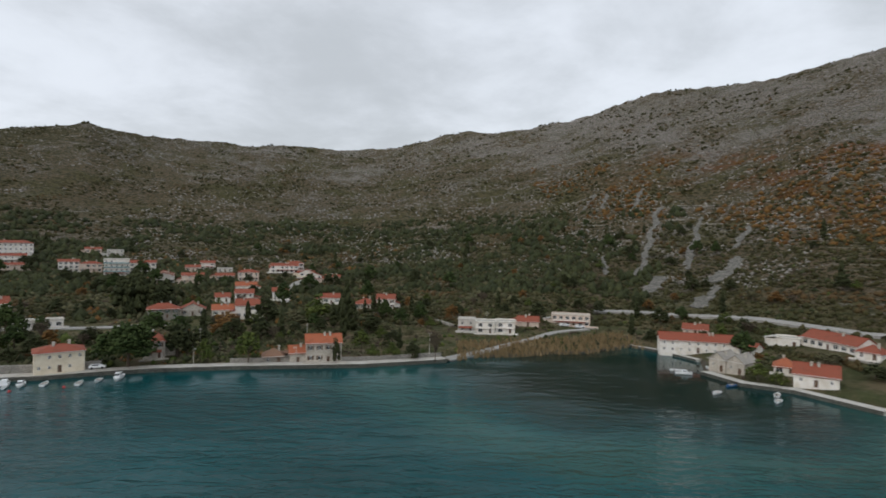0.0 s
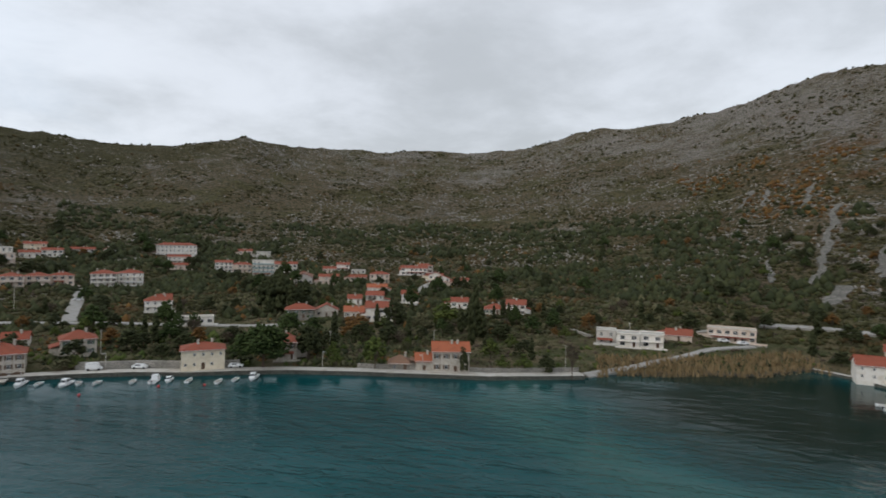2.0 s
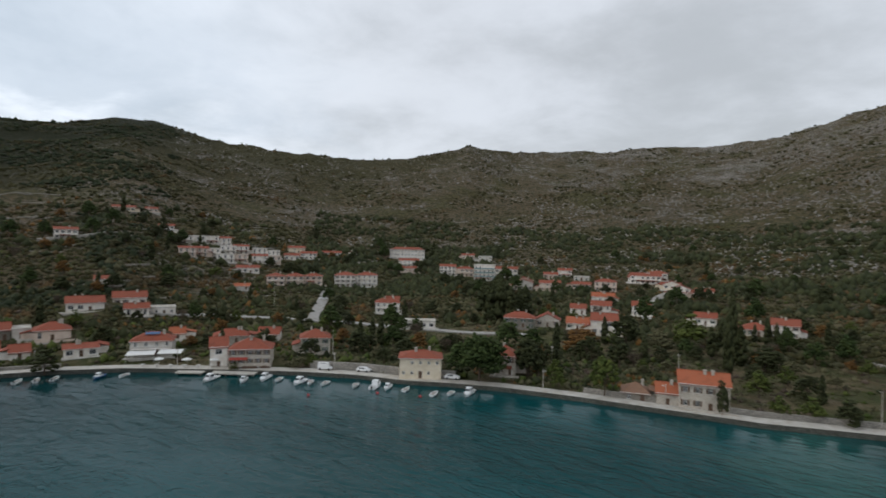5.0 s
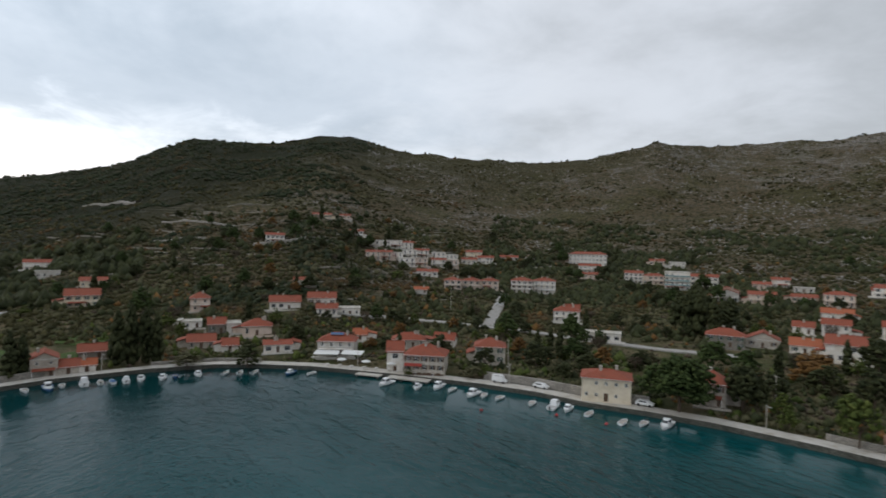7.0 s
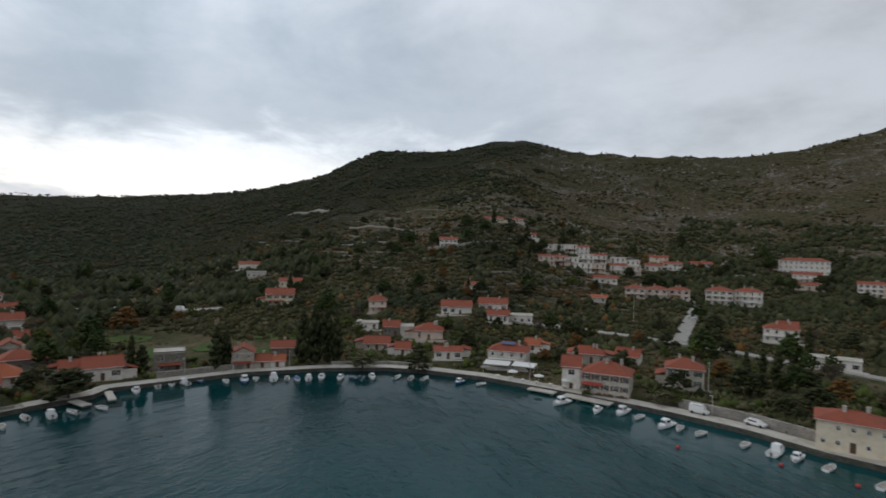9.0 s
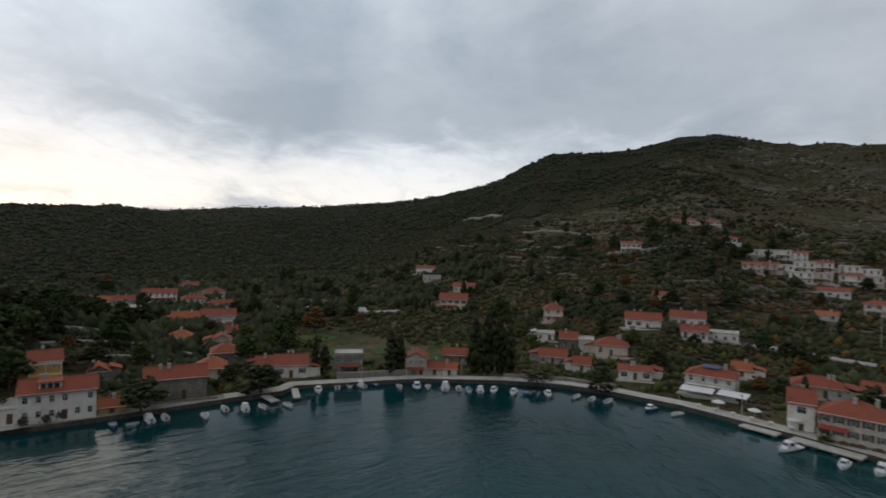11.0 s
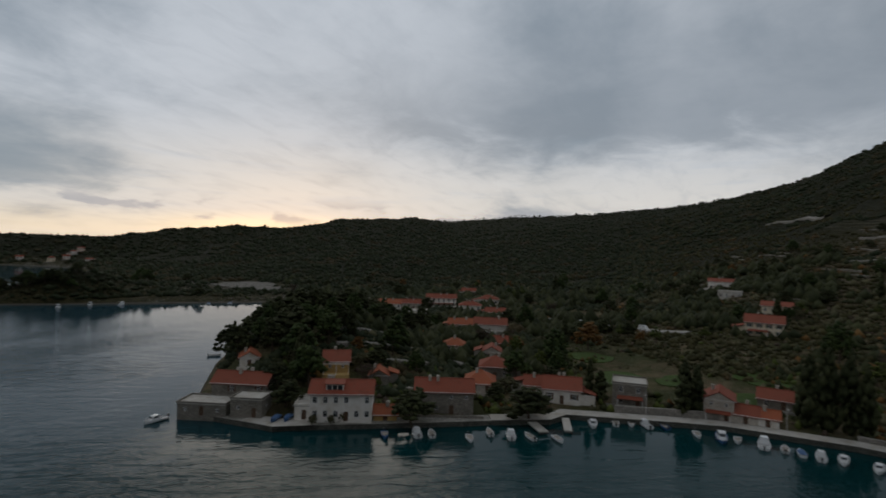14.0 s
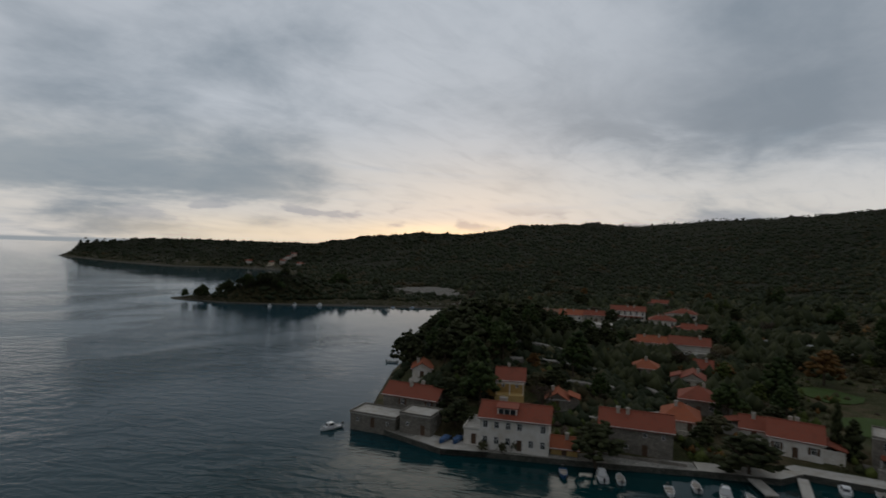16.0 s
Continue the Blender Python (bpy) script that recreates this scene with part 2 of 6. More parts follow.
def finish(n, color, rough=0.8, bump=None, strength=0.3, distance=0.1, metal=0.0, spec=0.5):
    b = n.tree.nodes.new("ShaderNodeBsdfPrincipled")
    for sock, v in ((b.inputs["Base Color"], color), (b.inputs["Roughness"], rough)):
        if isinstance(v, (int, float)):
            sock.default_value = v
        elif isinstance(v, tuple):
            sock.default_value = (*v, 1.0)
        else:
            n.tree.links.new(v, sock)
    b.inputs["Metallic"].default_value = metal
    b.inputs["Specular IOR Level"].default_value = spec
    if bump is not None:
        k = n.tree.nodes.new("ShaderNodeBump")
        k.inputs["Strength"].default_value, k.inputs["Distance"].default_value = strength, distance
        n.tree.links.new(bump, k.inputs["Height"])
        n.tree.links.new(k.outputs[0], b.inputs["Normal"])
    n.add("ShaderNodeOutputMaterial", ("Surface", b.outputs[0]))
    return b


def place(n):
    return n.tree.nodes.new("ShaderNodeNewGeometry").outputs["Position"]


def obj_random(n):
    return n.tree.nodes.new("ShaderNodeObjectInfo").outputs["Random"]


def plaster(name, color, dirt=0.35, scale=1.0):
    """Painted or rendered wall: streaks, blotches, fine grain."""
    m, n = material(name)
    p = place(n)
    blotch = n.noise(p, 0.5 * scale, 5, 0.6)
    streak = n.noise(n.mapping(p, (2.2, 2.2, 0.25)), 1.0, 4, 0.6)
    grain = n.noise(p, 9.0, 4, 0.6)
    worn = tuple(c * (1 - dirt) * t for c, t in zip(color, (0.98, 0.93, 0.84)))
    c = n.mix(n.step(blotch, 0.35, 0.75), color, worn)
    c = n.mix(n.math("MULTIPLY", n.step(streak, 0.5, 0.8), 0.5), c, worn)
    finish(n, c, 0.85, grain, 0.2, 0.03, spec=0.3)
    return m


def stone(name, light, dark, scale=2.2):
    """Coursed limestone blocks."""
    m, n = material(name)
    p = place(n)
    v = n.add("ShaderNodeTexVoronoi", ("Vector", n.mapping(p, (1, 1, 1.9))), s_Scale=scale)
    e = n.add("ShaderNodeTexVoronoi", ("Vector", n.mapping(p, (1, 1, 1.9))), feature="DISTANCE_TO_EDGE", s_Scale=scale)
    tone = n.add("ShaderNodeSeparateColor", ("Color", v.outputs["Color"])).outputs[0]
    c = n.mix(tone, dark, light)
    c = n.mix(n.math("MULTIPLY", n.step(n.noise(p, 0.35, 5, 0.6), 0.4, 0.75), 0.6), c, tuple(k * 0.55 for k in dark))
    joint = n.step(e.outputs["Distance"], 0.0, 0.06)
    c = n.mix(joint, tuple(k * 0.6 for k in dark), c)
    finish(n, c, 0.9, n.math("ADD", joint, n.noise(p, 7.0, 4, 0.6)), 0.5, 0.04, spec=0.25)
    return m


def roof_tiles(name, color, faded):
    """Half-round clay tiles: weather stains over a tile-by-tile tone."""
    m, n = material(name)
    p = place(n)
    tone = n.noise(p, 3.3, 2, 0.5)
    stain = n.noise(p, 0.45, 5, 0.65)
    c = n.mix(n.step(tone, 0.3, 0.7), color, faded)
    c = n.mix(n.math("MULTIPLY", n.step(stain, 0.48, 0.8), 0.7), c, tuple(k * 0.45 for k in faded))
    c = n.mix(n.math("MULTIPLY", obj_random(n), 0.35), c, faded)
    rows = n.noise(p, 5.0, 3, 0.6)
    finish(n, c, 0.85, rows, 0.35, 0.05, spec=0.25)
    return m


def plain(name, color, rough=0.6, metal=0.0, spec=0.5, wear=0.25, scale=3.0):
    m, n = material(name)
    p = place(n)
    k = n.noise(p, scale, 5, 0.6)
    c = n.mix(n.step(k, 0.35, 0.8), color, tuple(v * (1 - wear) for v in color))
    finish(n, c, rough, n.noise(p, scale * 6, 3, 0.6), 0.15, 0.01, metal, spec)
    return m


def foliage(name, color, tip, rust=None):
    m, n = material(name)
    p = place(n)
    isle = n.tree.nodes.new("ShaderNodeNewGeometry").outputs["Random Per Island"]
    c = n.mix(isle, color, tip)
    c = n.mix(n.math("MULTIPLY", n.step(n.noise(p, 0.25, 4, 0.6), 0.35, 0.75), 0.5), c, tuple(v * 0.55 for v in color))
    if rust:
        c = n.mix(n.step(n.noise(p, 0.03, 3, 0.5), 0.56, 0.66), c, rust)
    c = n.mix(n.math("MULTIPLY", obj_random(n), 0.3), c, tip)
    finish(n, c, 0.75, n.noise(p, 3.0, 4, 0.7), 0.6, 0.3, spec=0.08)
    return m


# the hills: maquis, grey karst showing through, terraces, rust-coloured scrub on the sunny slope
hill_mat, n = material("hillside")
p = place(n)
sep = n.add("ShaderNodeSeparateXYZ", (0, p))
px, py, pz = sep.outputs
warp = n.noise(p, 0.012, 4, 0.6)
shrub = n.noise(n.mapping(p, (1, 1, 1.6)), 0.13, 7, 0.72, 0.4)
rocky = n.noise(n.mapping(p, (1, 1, 1.3)), 0.05, 8, 0.75, 0.6)
fine = n.noise(p, 0.55, 6, 0.7)
dots = n.noise(n.mapping(p, (1, 1, 1.2)), 0.26, 4, 0.62, 0.3)
specks = n.noise(n.mapping(p, (1, 1, 1.2)), 0.42, 5, 0.68, 0.2)
soil = n.mix(n.step(fine, 0.35, 0.65), (0.095, 0.070, 0.040), (0.165, 0.128, 0.082))
green = n.mix(n.step(specks, 0.38, 0.62), (0.027, 0.028, 0.012), (0.074, 0.065, 0.030))
olive = n.mix(n.step(warp, 0.46, 0.64), soil, (0.090, 0.082, 0.034))
# the western hills are wooded, the eastern ones bare karst with scrub
east = n.step(n.math("SUBTRACT", px, n.math("MULTIPLY", pz, 0.6)), -1050.0, -520.0)
cover_ = n.math("ADD", dots, n.math("SUBTRACT", 0.15, n.math("MULTIPLY", east, 0.13)))
shaded_floor = n.step(n.math("SUBTRACT", n.math("MULTIPLY", px, -1.0), py), 330.0, 580.0)
cover_ = n.math("ADD", cover_, n.math("MULTIPLY", shaded_floor, 0.25))
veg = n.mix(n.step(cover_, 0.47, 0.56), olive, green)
# rust on the right-hand slope
rust = n.math("MULTIPLY", n.step(px, 140.0, 330.0), n.math("MULTIPLY", n.step(pz, 45.0, 80.0), n.math("SUBTRACT", 1.0, n.step(pz, 120.0, 185.0))))
rust = n.math("MULTIPLY", rust, n.step(n.noise(p, 0.022, 6, 0.7), 0.50, 0.62))
veg = n.mix(n.math("MULTIPLY", rust, 0.9), veg, n.mix(n.step(specks, 0.4, 0.6), (0.08, 0.034, 0.014), (0.20, 0.078, 0.024)))
rock = n.mix(n.step(n.noise(p, 0.9, 5, 0.7), 0.36, 0.64), (0.050, 0.043, 0.036), (0.35, 0.32, 0.285))
bare = n.math("ADD", n.math("MULTIPLY", n.step(pz, 60.0, 270.0), n.math("MULTIPLY", east, 0.075)), n.math("MULTIPLY", east, 0.02))
bare = n.math("ADD", bare, n.math("MULTIPLY", n.math("SUBTRACT", n.noise(p, 0.008, 4, 0.6), 0.5), 0.45))
bare = n.math("ADD", bare, n.math("MULTIPLY", n.math("MULTIPLY", n.step(px, 20.0, 260.0), n.step(pz, 105.0, 180.0)), 0.05))
mask = n.math("MULTIPLY", n.step(n.math("ADD", rocky, bare), 0.58, 0.70), n.step(specks, 0.36, 0.54))
mask2 = n.math("MULTIPLY", n.step(n.math("ADD", n.noise(n.mapping(p, (1, 1, 1.8)), 0.33, 5, 0.7), bare), 0.60, 0.70), 0.85)
c = n.mix(n.math("MAXIMUM", mask, mask2), veg, rock)
# terrace walls on the lower western slope
terr = n.add("ShaderNodeTexWave", ("Vector", n.mapping(p, (0.05, 0.05, 1.0))), bands_direction="Z", s_Scale=0.11, s_Distortion=2.5, s_Detail=2.0)
band = n.math("MULTIPLY", n.step(terr.outputs["Fac"], 0.86, 0.96), n.math("MULTIPLY", n.step(pz, 8.0, 20.0), n.math("SUBTRACT", 1.0, n.step(pz, 60.0, 110.0))))
band = n.math("MULTIPLY", band, n.step(n.noise(p, 0.018, 4, 0.6), 0.50, 0.66))
c = n.mix(n.math("MULTIPLY", band, 0.65), c, (0.24, 0.21, 0.16))
# scree and cleared strips, pale
low_ground = n.math("MULTIPLY", n.math("SUBTRACT", 1.0, n.step(pz, 3.0, 22.0)), n.step(py, -230.0, -150.0))
grass = n.mix(n.step(n.noise(p, 0.09, 5, 0.6), 0.4, 0.65), (0.075, 0.088, 0.034), (0.19, 0.150, 0.088))
c = n.mix(n.math("MULTIPLY", low_ground, 0.75), c, grass)
# floor of the western woods, with the shade under the trees put into its colour
c = n.mix(n.math("MULTIPLY", n.math("MULTIPLY", shaded_floor, 0.88), n.step(pz, 5.0, 14.0)), c, n.mix(specks, (0.010, 0.014, 0.006), (0.022, 0.024, 0.010)))
sandy = n.math("SUBTRACT", 1.0, n.step(pz, 0.5, 1.0))
c = n.mix(sandy, c, (0.12, 0.105, 0.08))
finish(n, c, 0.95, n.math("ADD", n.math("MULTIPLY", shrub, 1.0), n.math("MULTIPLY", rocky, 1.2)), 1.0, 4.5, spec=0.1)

# the sea: dark teal body, small wind ripples, shallows by the reeds
sea_mat, n = material("sea")
p = place(n)
sep = n.add("ShaderNodeSeparateXYZ", (0, p))
px, py, pz = sep.outputs
patch = n.noise(p, 0.012, 4, 0.55)
body = n.mix(n.step(patch, 0.35, 0.65), (0.002, 0.038, 0.040), (0.003, 0.064, 0.070))
# western bay painted darker for dusk and dark reflections; the mask is no depth
deep = n.step(n.math("ADD", n.math("ADD", px, n.math("MULTIPLY", py, 0.4)), n.math("MULTIPLY", patch, 60.0)), -130.0, 10.0)
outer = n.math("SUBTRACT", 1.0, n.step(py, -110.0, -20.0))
body = n.mix(deep, n.mix(patch, (0.002, 0.023, 0.024), (0.003, 0.036, 0.040)), body)
# open sea paler and bluer: reflected sky brightness put into the body colour
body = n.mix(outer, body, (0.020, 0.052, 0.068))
dist = n.add("ShaderNodeVectorMath", (0, p), operation="DISTANCE")
dist.inputs[1].default_value = (56.0, 172.0, 0.0)
near = n.math("ADD", dist.outputs["Value"], n.math("MULTIPLY", n.noise(p, 0.03, 4, 0.6), 50.0))
weed = n.math("SUBTRACT", 1.0, n.step(near, 52.0, 92.0))
body = n.mix(n.math("MULTIPLY", weed, 0.85), body, (0.006, 0.013, 0.008))
sand = n.math("MULTIPLY", n.step(near, 75.0, 96.0), n.math("SUBTRACT", 1.0, n.step(near, 96.0, 118.0)))
body = n.mix(n.math("MULTIPLY", sand, 0.45), body, (0.035, 0.095, 0.075))
r1 = n.noise(n.mapping(p, (0.13, 0.36, 1.0), (0, 0, radians(6))), 1.0, 3.0, 0.5, 0.7)
r3 = n.noise(n.mapping(n.mapping(p, rot=(0, 0, radians(-128))), (0.11, 0.34, 1.0)), 1.0, 3.0, 0.5, 0.7)
turned = n.math("SUBTRACT", 1.0, n.step(py, 10.0, 95.0))
r1 = n.math("ADD", n.math("MULTIPLY", r1, n.math("SUBTRACT", 1.0, turned)), n.math("MULTIPLY", r3, turned))
r2 = n.noise(p, 0.75, 4, 0.6, 0.3)
# the wind fails close under the shore
open_ = n.add("ShaderNodeAttribute")
open_.attribute_name = "fetch"
fetch = n.step(n.math("ADD", open_.outputs["Fac"], n.math("MULTIPLY", n.math("SUBTRACT", n.noise(n.mapping(p, (0.5, 1, 1)), 0.03, 4, 0.6), 0.5), 0.5)), 0.05, 0.8)
wind = n.step(n.math("ADD", px, n.math("MULTIPLY", py, 0.6)), -150.0, 10.0)
wind = n.math("MAXIMUM", wind, n.math("MULTIPLY", n.math("SUBTRACT", 1.0, n.step(py, -40.0, 30.0)), 0.6))
calm = n.step(n.noise(n.mapping(p, (0.4, 1, 1), (0, 0, radians(15))), 0.02, 4, 0.6), 0.38, 0.62)
wave = n.math("MULTIPLY", n.math("ADD", r1, n.math("MULTIPLY", r2, 0.34)), n.math("MULTIPLY", n.math("ADD", n.math("MULTIPLY", calm, 0.7), 0.3), n.math("ADD", n.math("MULTIPLY", wind, 0.6), 0.4)))
far_ = n.math("ADD", n.math("MULTIPLY", n.step(py, -260.0, -60.0), 0.55), 0.45)
wave = n.math("MULTIPLY", wave, n.math("SUBTRACT", 1.0, n.math("MULTIPLY", weed, 0.8)))
cove = n.math("MULTIPLY", n.math("SUBTRACT", 1.0, n.step(px, -235.0, -150.0)), n.math("SUBTRACT", 1.0, n.step(py, -115.0, -70.0)))
wave = n.math("MULTIPLY", wave, n.math("SUBTRACT", 1.0, n.math("MULTIPLY", cove, 0.9)))
wave = n.math("MULTIPLY", n.math("MULTIPLY", wave, far_), n.math("ADD", n.math("MULTIPLY", fetch, 0.88), 0.12))
b = finish(n, body, 0.04, wave, 1.0, 1.5, spec=0.18)
b.inputs["IOR"].default_value = 1.33

concrete = plaster("quay_concrete", (0.46, 0.44, 0.40), 0.3)
quay_stone = stone("quay_stone", (0.34, 0.32, 0.28), (0.20, 0.19, 0.165), 1.6)
wet_stone = stone("wet_quay_stone", (0.13, 0.125, 0.105), (0.06, 0.06, 0.05), 1.6)
dry_stone = stone("dry_stone", (0.38, 0.35, 0.305), (0.22, 0.205, 0.18), 2.4)
asphalt = plaster("road_surface", (0.32, 0.31, 0.29), 0.25)
lime = stone("limestone_wall", (0.60, 0.545, 0.465), (0.45, 0.40, 0.335), 2.0)
lime_dark = stone("weathered_limestone", (0.30, 0.27, 0.23), (0.19, 0.175, 0.145), 2.0)
white_paint = plaster("white_render", (0.75, 0.715, 0.665), 0.2)
cream_paint = plaster("cream_render", (0.74, 0.65, 0.51), 0.2)
grey_paint = plaster("grey_render", (0.55, 0.53, 0.49), 0.25)
pink_paint = plaster("pink_render", (0.64, 0.53, 0.45), 0.2)
yellow_paint = plaster("ochre_render", (0.50, 0.34, 0.13), 0.2)
WALL = {"lime": lime, "dark": lime_dark, "white": white_paint, "cream": cream_paint, "grey": grey_paint, "pink": pink_paint, "ochre": yellow_paint}
WALL_WORD = {"lime": "pale limestone", "dark": "weathered grey stone", "white": "white rendered", "cream": "cream rendered", "grey": "grey rendered", "pink": "pinkish rendered", "ochre": "ochre rendered"}
tile_mat = roof_tiles("clay_tiles", (0.27, 0.060, 0.032), (0.22, 0.075, 0.046))
tile_bright = roof_tiles("new_clay_tiles", (0.36, 0.090, 0.038), (0.30, 0.105, 0.055))
tile_old = roof_tiles("old_clay_tiles", (0.26, 0.13, 0.075), (0.20, 0.12, 0.08))
ROOF = {"red": tile_mat, "new": tile_bright, "old": tile_old, "stone": roof_tiles("stone_slab_roof", (0.34, 0.31, 0.27), (0.28, 0.26, 0.23))}
ROOF_WORD = {"red": "terracotta tile roof", "new": "bright orange tile roof", "old": "weathered brown tile roof", "stone": "grey stone slab roof"}
glass, n = material("window_glass")
finish(n, n.mix(obj_random(n), (0.015, 0.018, 0.022), (0.05, 0.055, 0.06)), 0.08, spec=0.6)
wood_green = plain("green_shutter_paint", (0.05, 0.10, 0.07), 0.6)
wood_brown = plain("brown_woodwork", (0.10, 0.055, 0.03), 0.6)
wood_white = plain("white_woodwork", (0.70, 0.69, 0.66), 0.5, wear=0.15)
trim_stone = plaster("trim_stone", (0.46, 0.43, 0.38), 0.2)
canvas_white = plain("white_awning_canvas", (0.66, 0.66, 0.64), 0.8, wear=0.1)
bark = plain("bark", (0.09, 0.065, 0.045), 0.95, wear=0.5)
leaf_dark = foliage("dark_evergreen", (0.024, 0.031, 0.014), (0.060, 0.066, 0.028))
leaf_wood = foliage("woodland_green", (0.017, 0.026, 0.013), (0.038, 0.046, 0.022), rust=(0.060, 0.042, 0.020))
leaf_pine = foliage("pine_green", (0.022, 0.038, 0.013), (0.058, 0.080, 0.025))
leaf_olive = foliage("olive_grey_green", (0.058, 0.059, 0.030), (0.118, 0.110, 0.058))
leaf_fresh = foliage("garden_green", (0.042, 0.062, 0.015), (0.098, 0.116, 0.030))
leaf_rust = foliage("autumn_rust", (0.105, 0.052, 0.018), (0.19, 0.105, 0.035))
leaf_bare = foliage("bare_twigs", (0.07, 0.052, 0.038), (0.11, 0.085, 0.062))
leaf_scrub = foliage("hill_scrub", (0.025, 0.028, 0.011), (0.070, 0.063, 0.026), rust=(0.10, 0.060, 0.028))
reed_mat = foliage("dry_reeds", (0.19, 0.135, 0.068), (0.30, 0.215, 0.115))

# ---- building helpers ----
def finish_mesh(name, bm, mat, smooth=False):
    me = bpy.data.meshes.new(name)
    bm.normal_update()
    bm.to_mesh(me)
    bm.free()
    for m in (mat if isinstance(mat, (list, tuple)) else [mat]):
        me.materials.append(m)
    if smooth:
        me.polygons.foreach_set("use_smooth", [True] * len(me.polygons))
    return me


def part(name, bm, mat, parent, label="", m=None, smooth=False):
    ob = new(name, finish_mesh(name, bm, mat, smooth))
    ob.parent = parent
    if m is not None:
        ob.matrix_basis = m
    if label:
        ob["label"] = label
    return ob


def share(name, mesh, parent, m):
    ob = new(name, mesh)
    ob.parent, ob.matrix_basis = parent, m
    return ob


def box(bm, x0, x1, y0, y1, z0, z1, mi=0):
    v = [bm.verts.new(c) for c in ((x0, y0, z0), (x1, y0, z0), (x1, y1, z0), (x0, y1, z0), (x0, y0, z1), (x1, y0, z1), (x1, y1, z1), (x0, y1, z1))]
    for f in ((3, 2, 1, 0), (4, 5, 6, 7), (0, 1, 5, 4), (1, 2, 6, 5), (2, 3, 7, 6), (3, 0, 4, 7)):
        bm.faces.new([v[i] for i in f]).material_index = mi


def from_arrays(name, verts, faces, mat, smooth=False):
    me = bpy.data.meshes.new(name)
    me.from_pydata(verts, [], faces)
    me.materials.append(mat)
    if smooth:
        me.polygons.foreach_set("use_smooth", [True] * len(me.polygons))
    me.update()
    return new(name, me)


# ---- the ground: one sheet from the sea bed to the far ridges ----
ANG = np.radians(np.concatenate([np.arange(-62, 186, 0.25), np.arange(186, 298, 2.0)]))
RAD = [6.0, 40.0, 80.0]
while RAD[-1] < 4650:
    RAD.append(RAD[-1] * (1.012 if RAD[-1] < 1700 else 1.04))
RAD = np.array(RAD)
aa, rr = np.meshgrid(ANG, RAD, indexing="ij")
gx, gy = MID[0] - np.sin(aa) * rr, MID[1] + np.cos(aa) * rr
gz = height(gx, gy)
na, nr = gx.shape
idx = np.arange(na * nr).reshape(na, nr)
nxt = np.roll(idx, -1, 0)
quads = np.stack([idx[:, :-1], nxt[:, :-1], nxt[:, 1:], idx[:, 1:]], -1).reshape(-1, 4)
me = bpy.data.meshes.new("ground")
me.from_pydata(np.stack([gx, gy, gz], -1).reshape(-1, 3).tolist(), [], quads[:, ::-1].tolist() + [idx[:, 0][::-1].tolist()][::-1])
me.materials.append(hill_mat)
me.polygons.foreach_set("use_smooth", [True] * len(me.polygons))
me.update()
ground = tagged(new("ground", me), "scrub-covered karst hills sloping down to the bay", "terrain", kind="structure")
sea_a = np.linspace(0, 2 * math.pi, 320, endpoint=False)
sea_r = np.concatenate([np.arange(0.5, 420, 6.0), np.geomspace(425, 4800, 50)])
sa, sr = np.meshgrid(sea_a, sea_r, indexing="ij")
sx, sy = MID[0] - np.sin(sa) * sr, MID[1] + np.cos(sa) * sr
idx = np.arange(sx.size).reshape(sx.shape)
nxt = np.roll(idx, -1, 0)
quads = np.stack([idx[:, :-1], idx[:, 1:], nxt[:, 1:], nxt[:, :-1]], -1).reshape(-1, 4)[:, ::-1]
me = bpy.data.meshes.new("water")
me.from_pydata(np.stack([sx, sy, np.zeros(sx.shape)], -1).reshape(-1, 3).tolist(), [], quads.tolist() + [idx[:, 0].tolist()])
me.materials.append(sea_mat)
me.attributes.new("fetch", "FLOAT", "POINT").data.foreach_set("value", np.clip(-shore_distance(sx, sy) / 48, 0, 1).ravel().astype(np.float32))
me.update()
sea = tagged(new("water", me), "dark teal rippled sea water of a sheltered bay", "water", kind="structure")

# ---- quays along the water ----
def ribbon(name, points, width, z0, z1, mat, label, category, inland=1, setback=0.0, kind="structure", wet=True):
    """A strip that follows the shore: its edge on the line, its back to the land side."""
    pts = [Vector((*p, 0)) for p in points]
    bm = bmesh.new()
    rows = []
    for i, p in enumerate(pts):
        a, b = pts[max(i - 1, 0)], pts[min(i + 1, len(pts) - 1)]
        d = (b - a).normalized()
        side = Vector((d.y, -d.x, 0)) * inland
        e, k = p + side * setback, p + side * (setback + width)
        rows.append([bm.verts.new((*q.xy, z)) for q, z in ((e, z0), (e, z1), (k, z1 + 0.05), (k, z0))])
    for r0, r1 in zip(rows, rows[1:]):
        for i in range(3):
            bm.faces.new((r0[i], r0[i + 1], r1[i + 1], r1[i])).material_index = int(i == 0 and wet)
    for r in (rows[0], rows[-1]):
        bm.faces.new(r)
    bmesh.ops.recalc_face_normals(bm, faces=bm.faces)
    return tagged(new(name, finish_mesh(name, bm, [mat, wet_stone] if wet else mat)), label, category, kind=kind)


ribbon("pavement_1", BAY[16:27], 4.6, -1.5, 1.25, concrete, "pale concrete quay along the village waterfront", "quay")
ribbon("pavement_2", BAY[26:33] + POINT[:2], 4.2, -1.5, 1.2, concrete, "pale concrete quay along the inner bay", "quay")
ribbon("pavement_3", POINT[1:6], 4.0, -1.5, 1.1, quay_stone, "old stone quay round the point", "quay")
ribbon("pavement_4", BAY[4:8], 3.6, -1.5, 1.1, concrete, "concrete mooring quay below the boat sheds", "quay")
ribbon("pavement_5", BAY[8:11], 2.4, -1.5, 0.9, concrete, "low concrete slip beside the long warehouse", "quay")
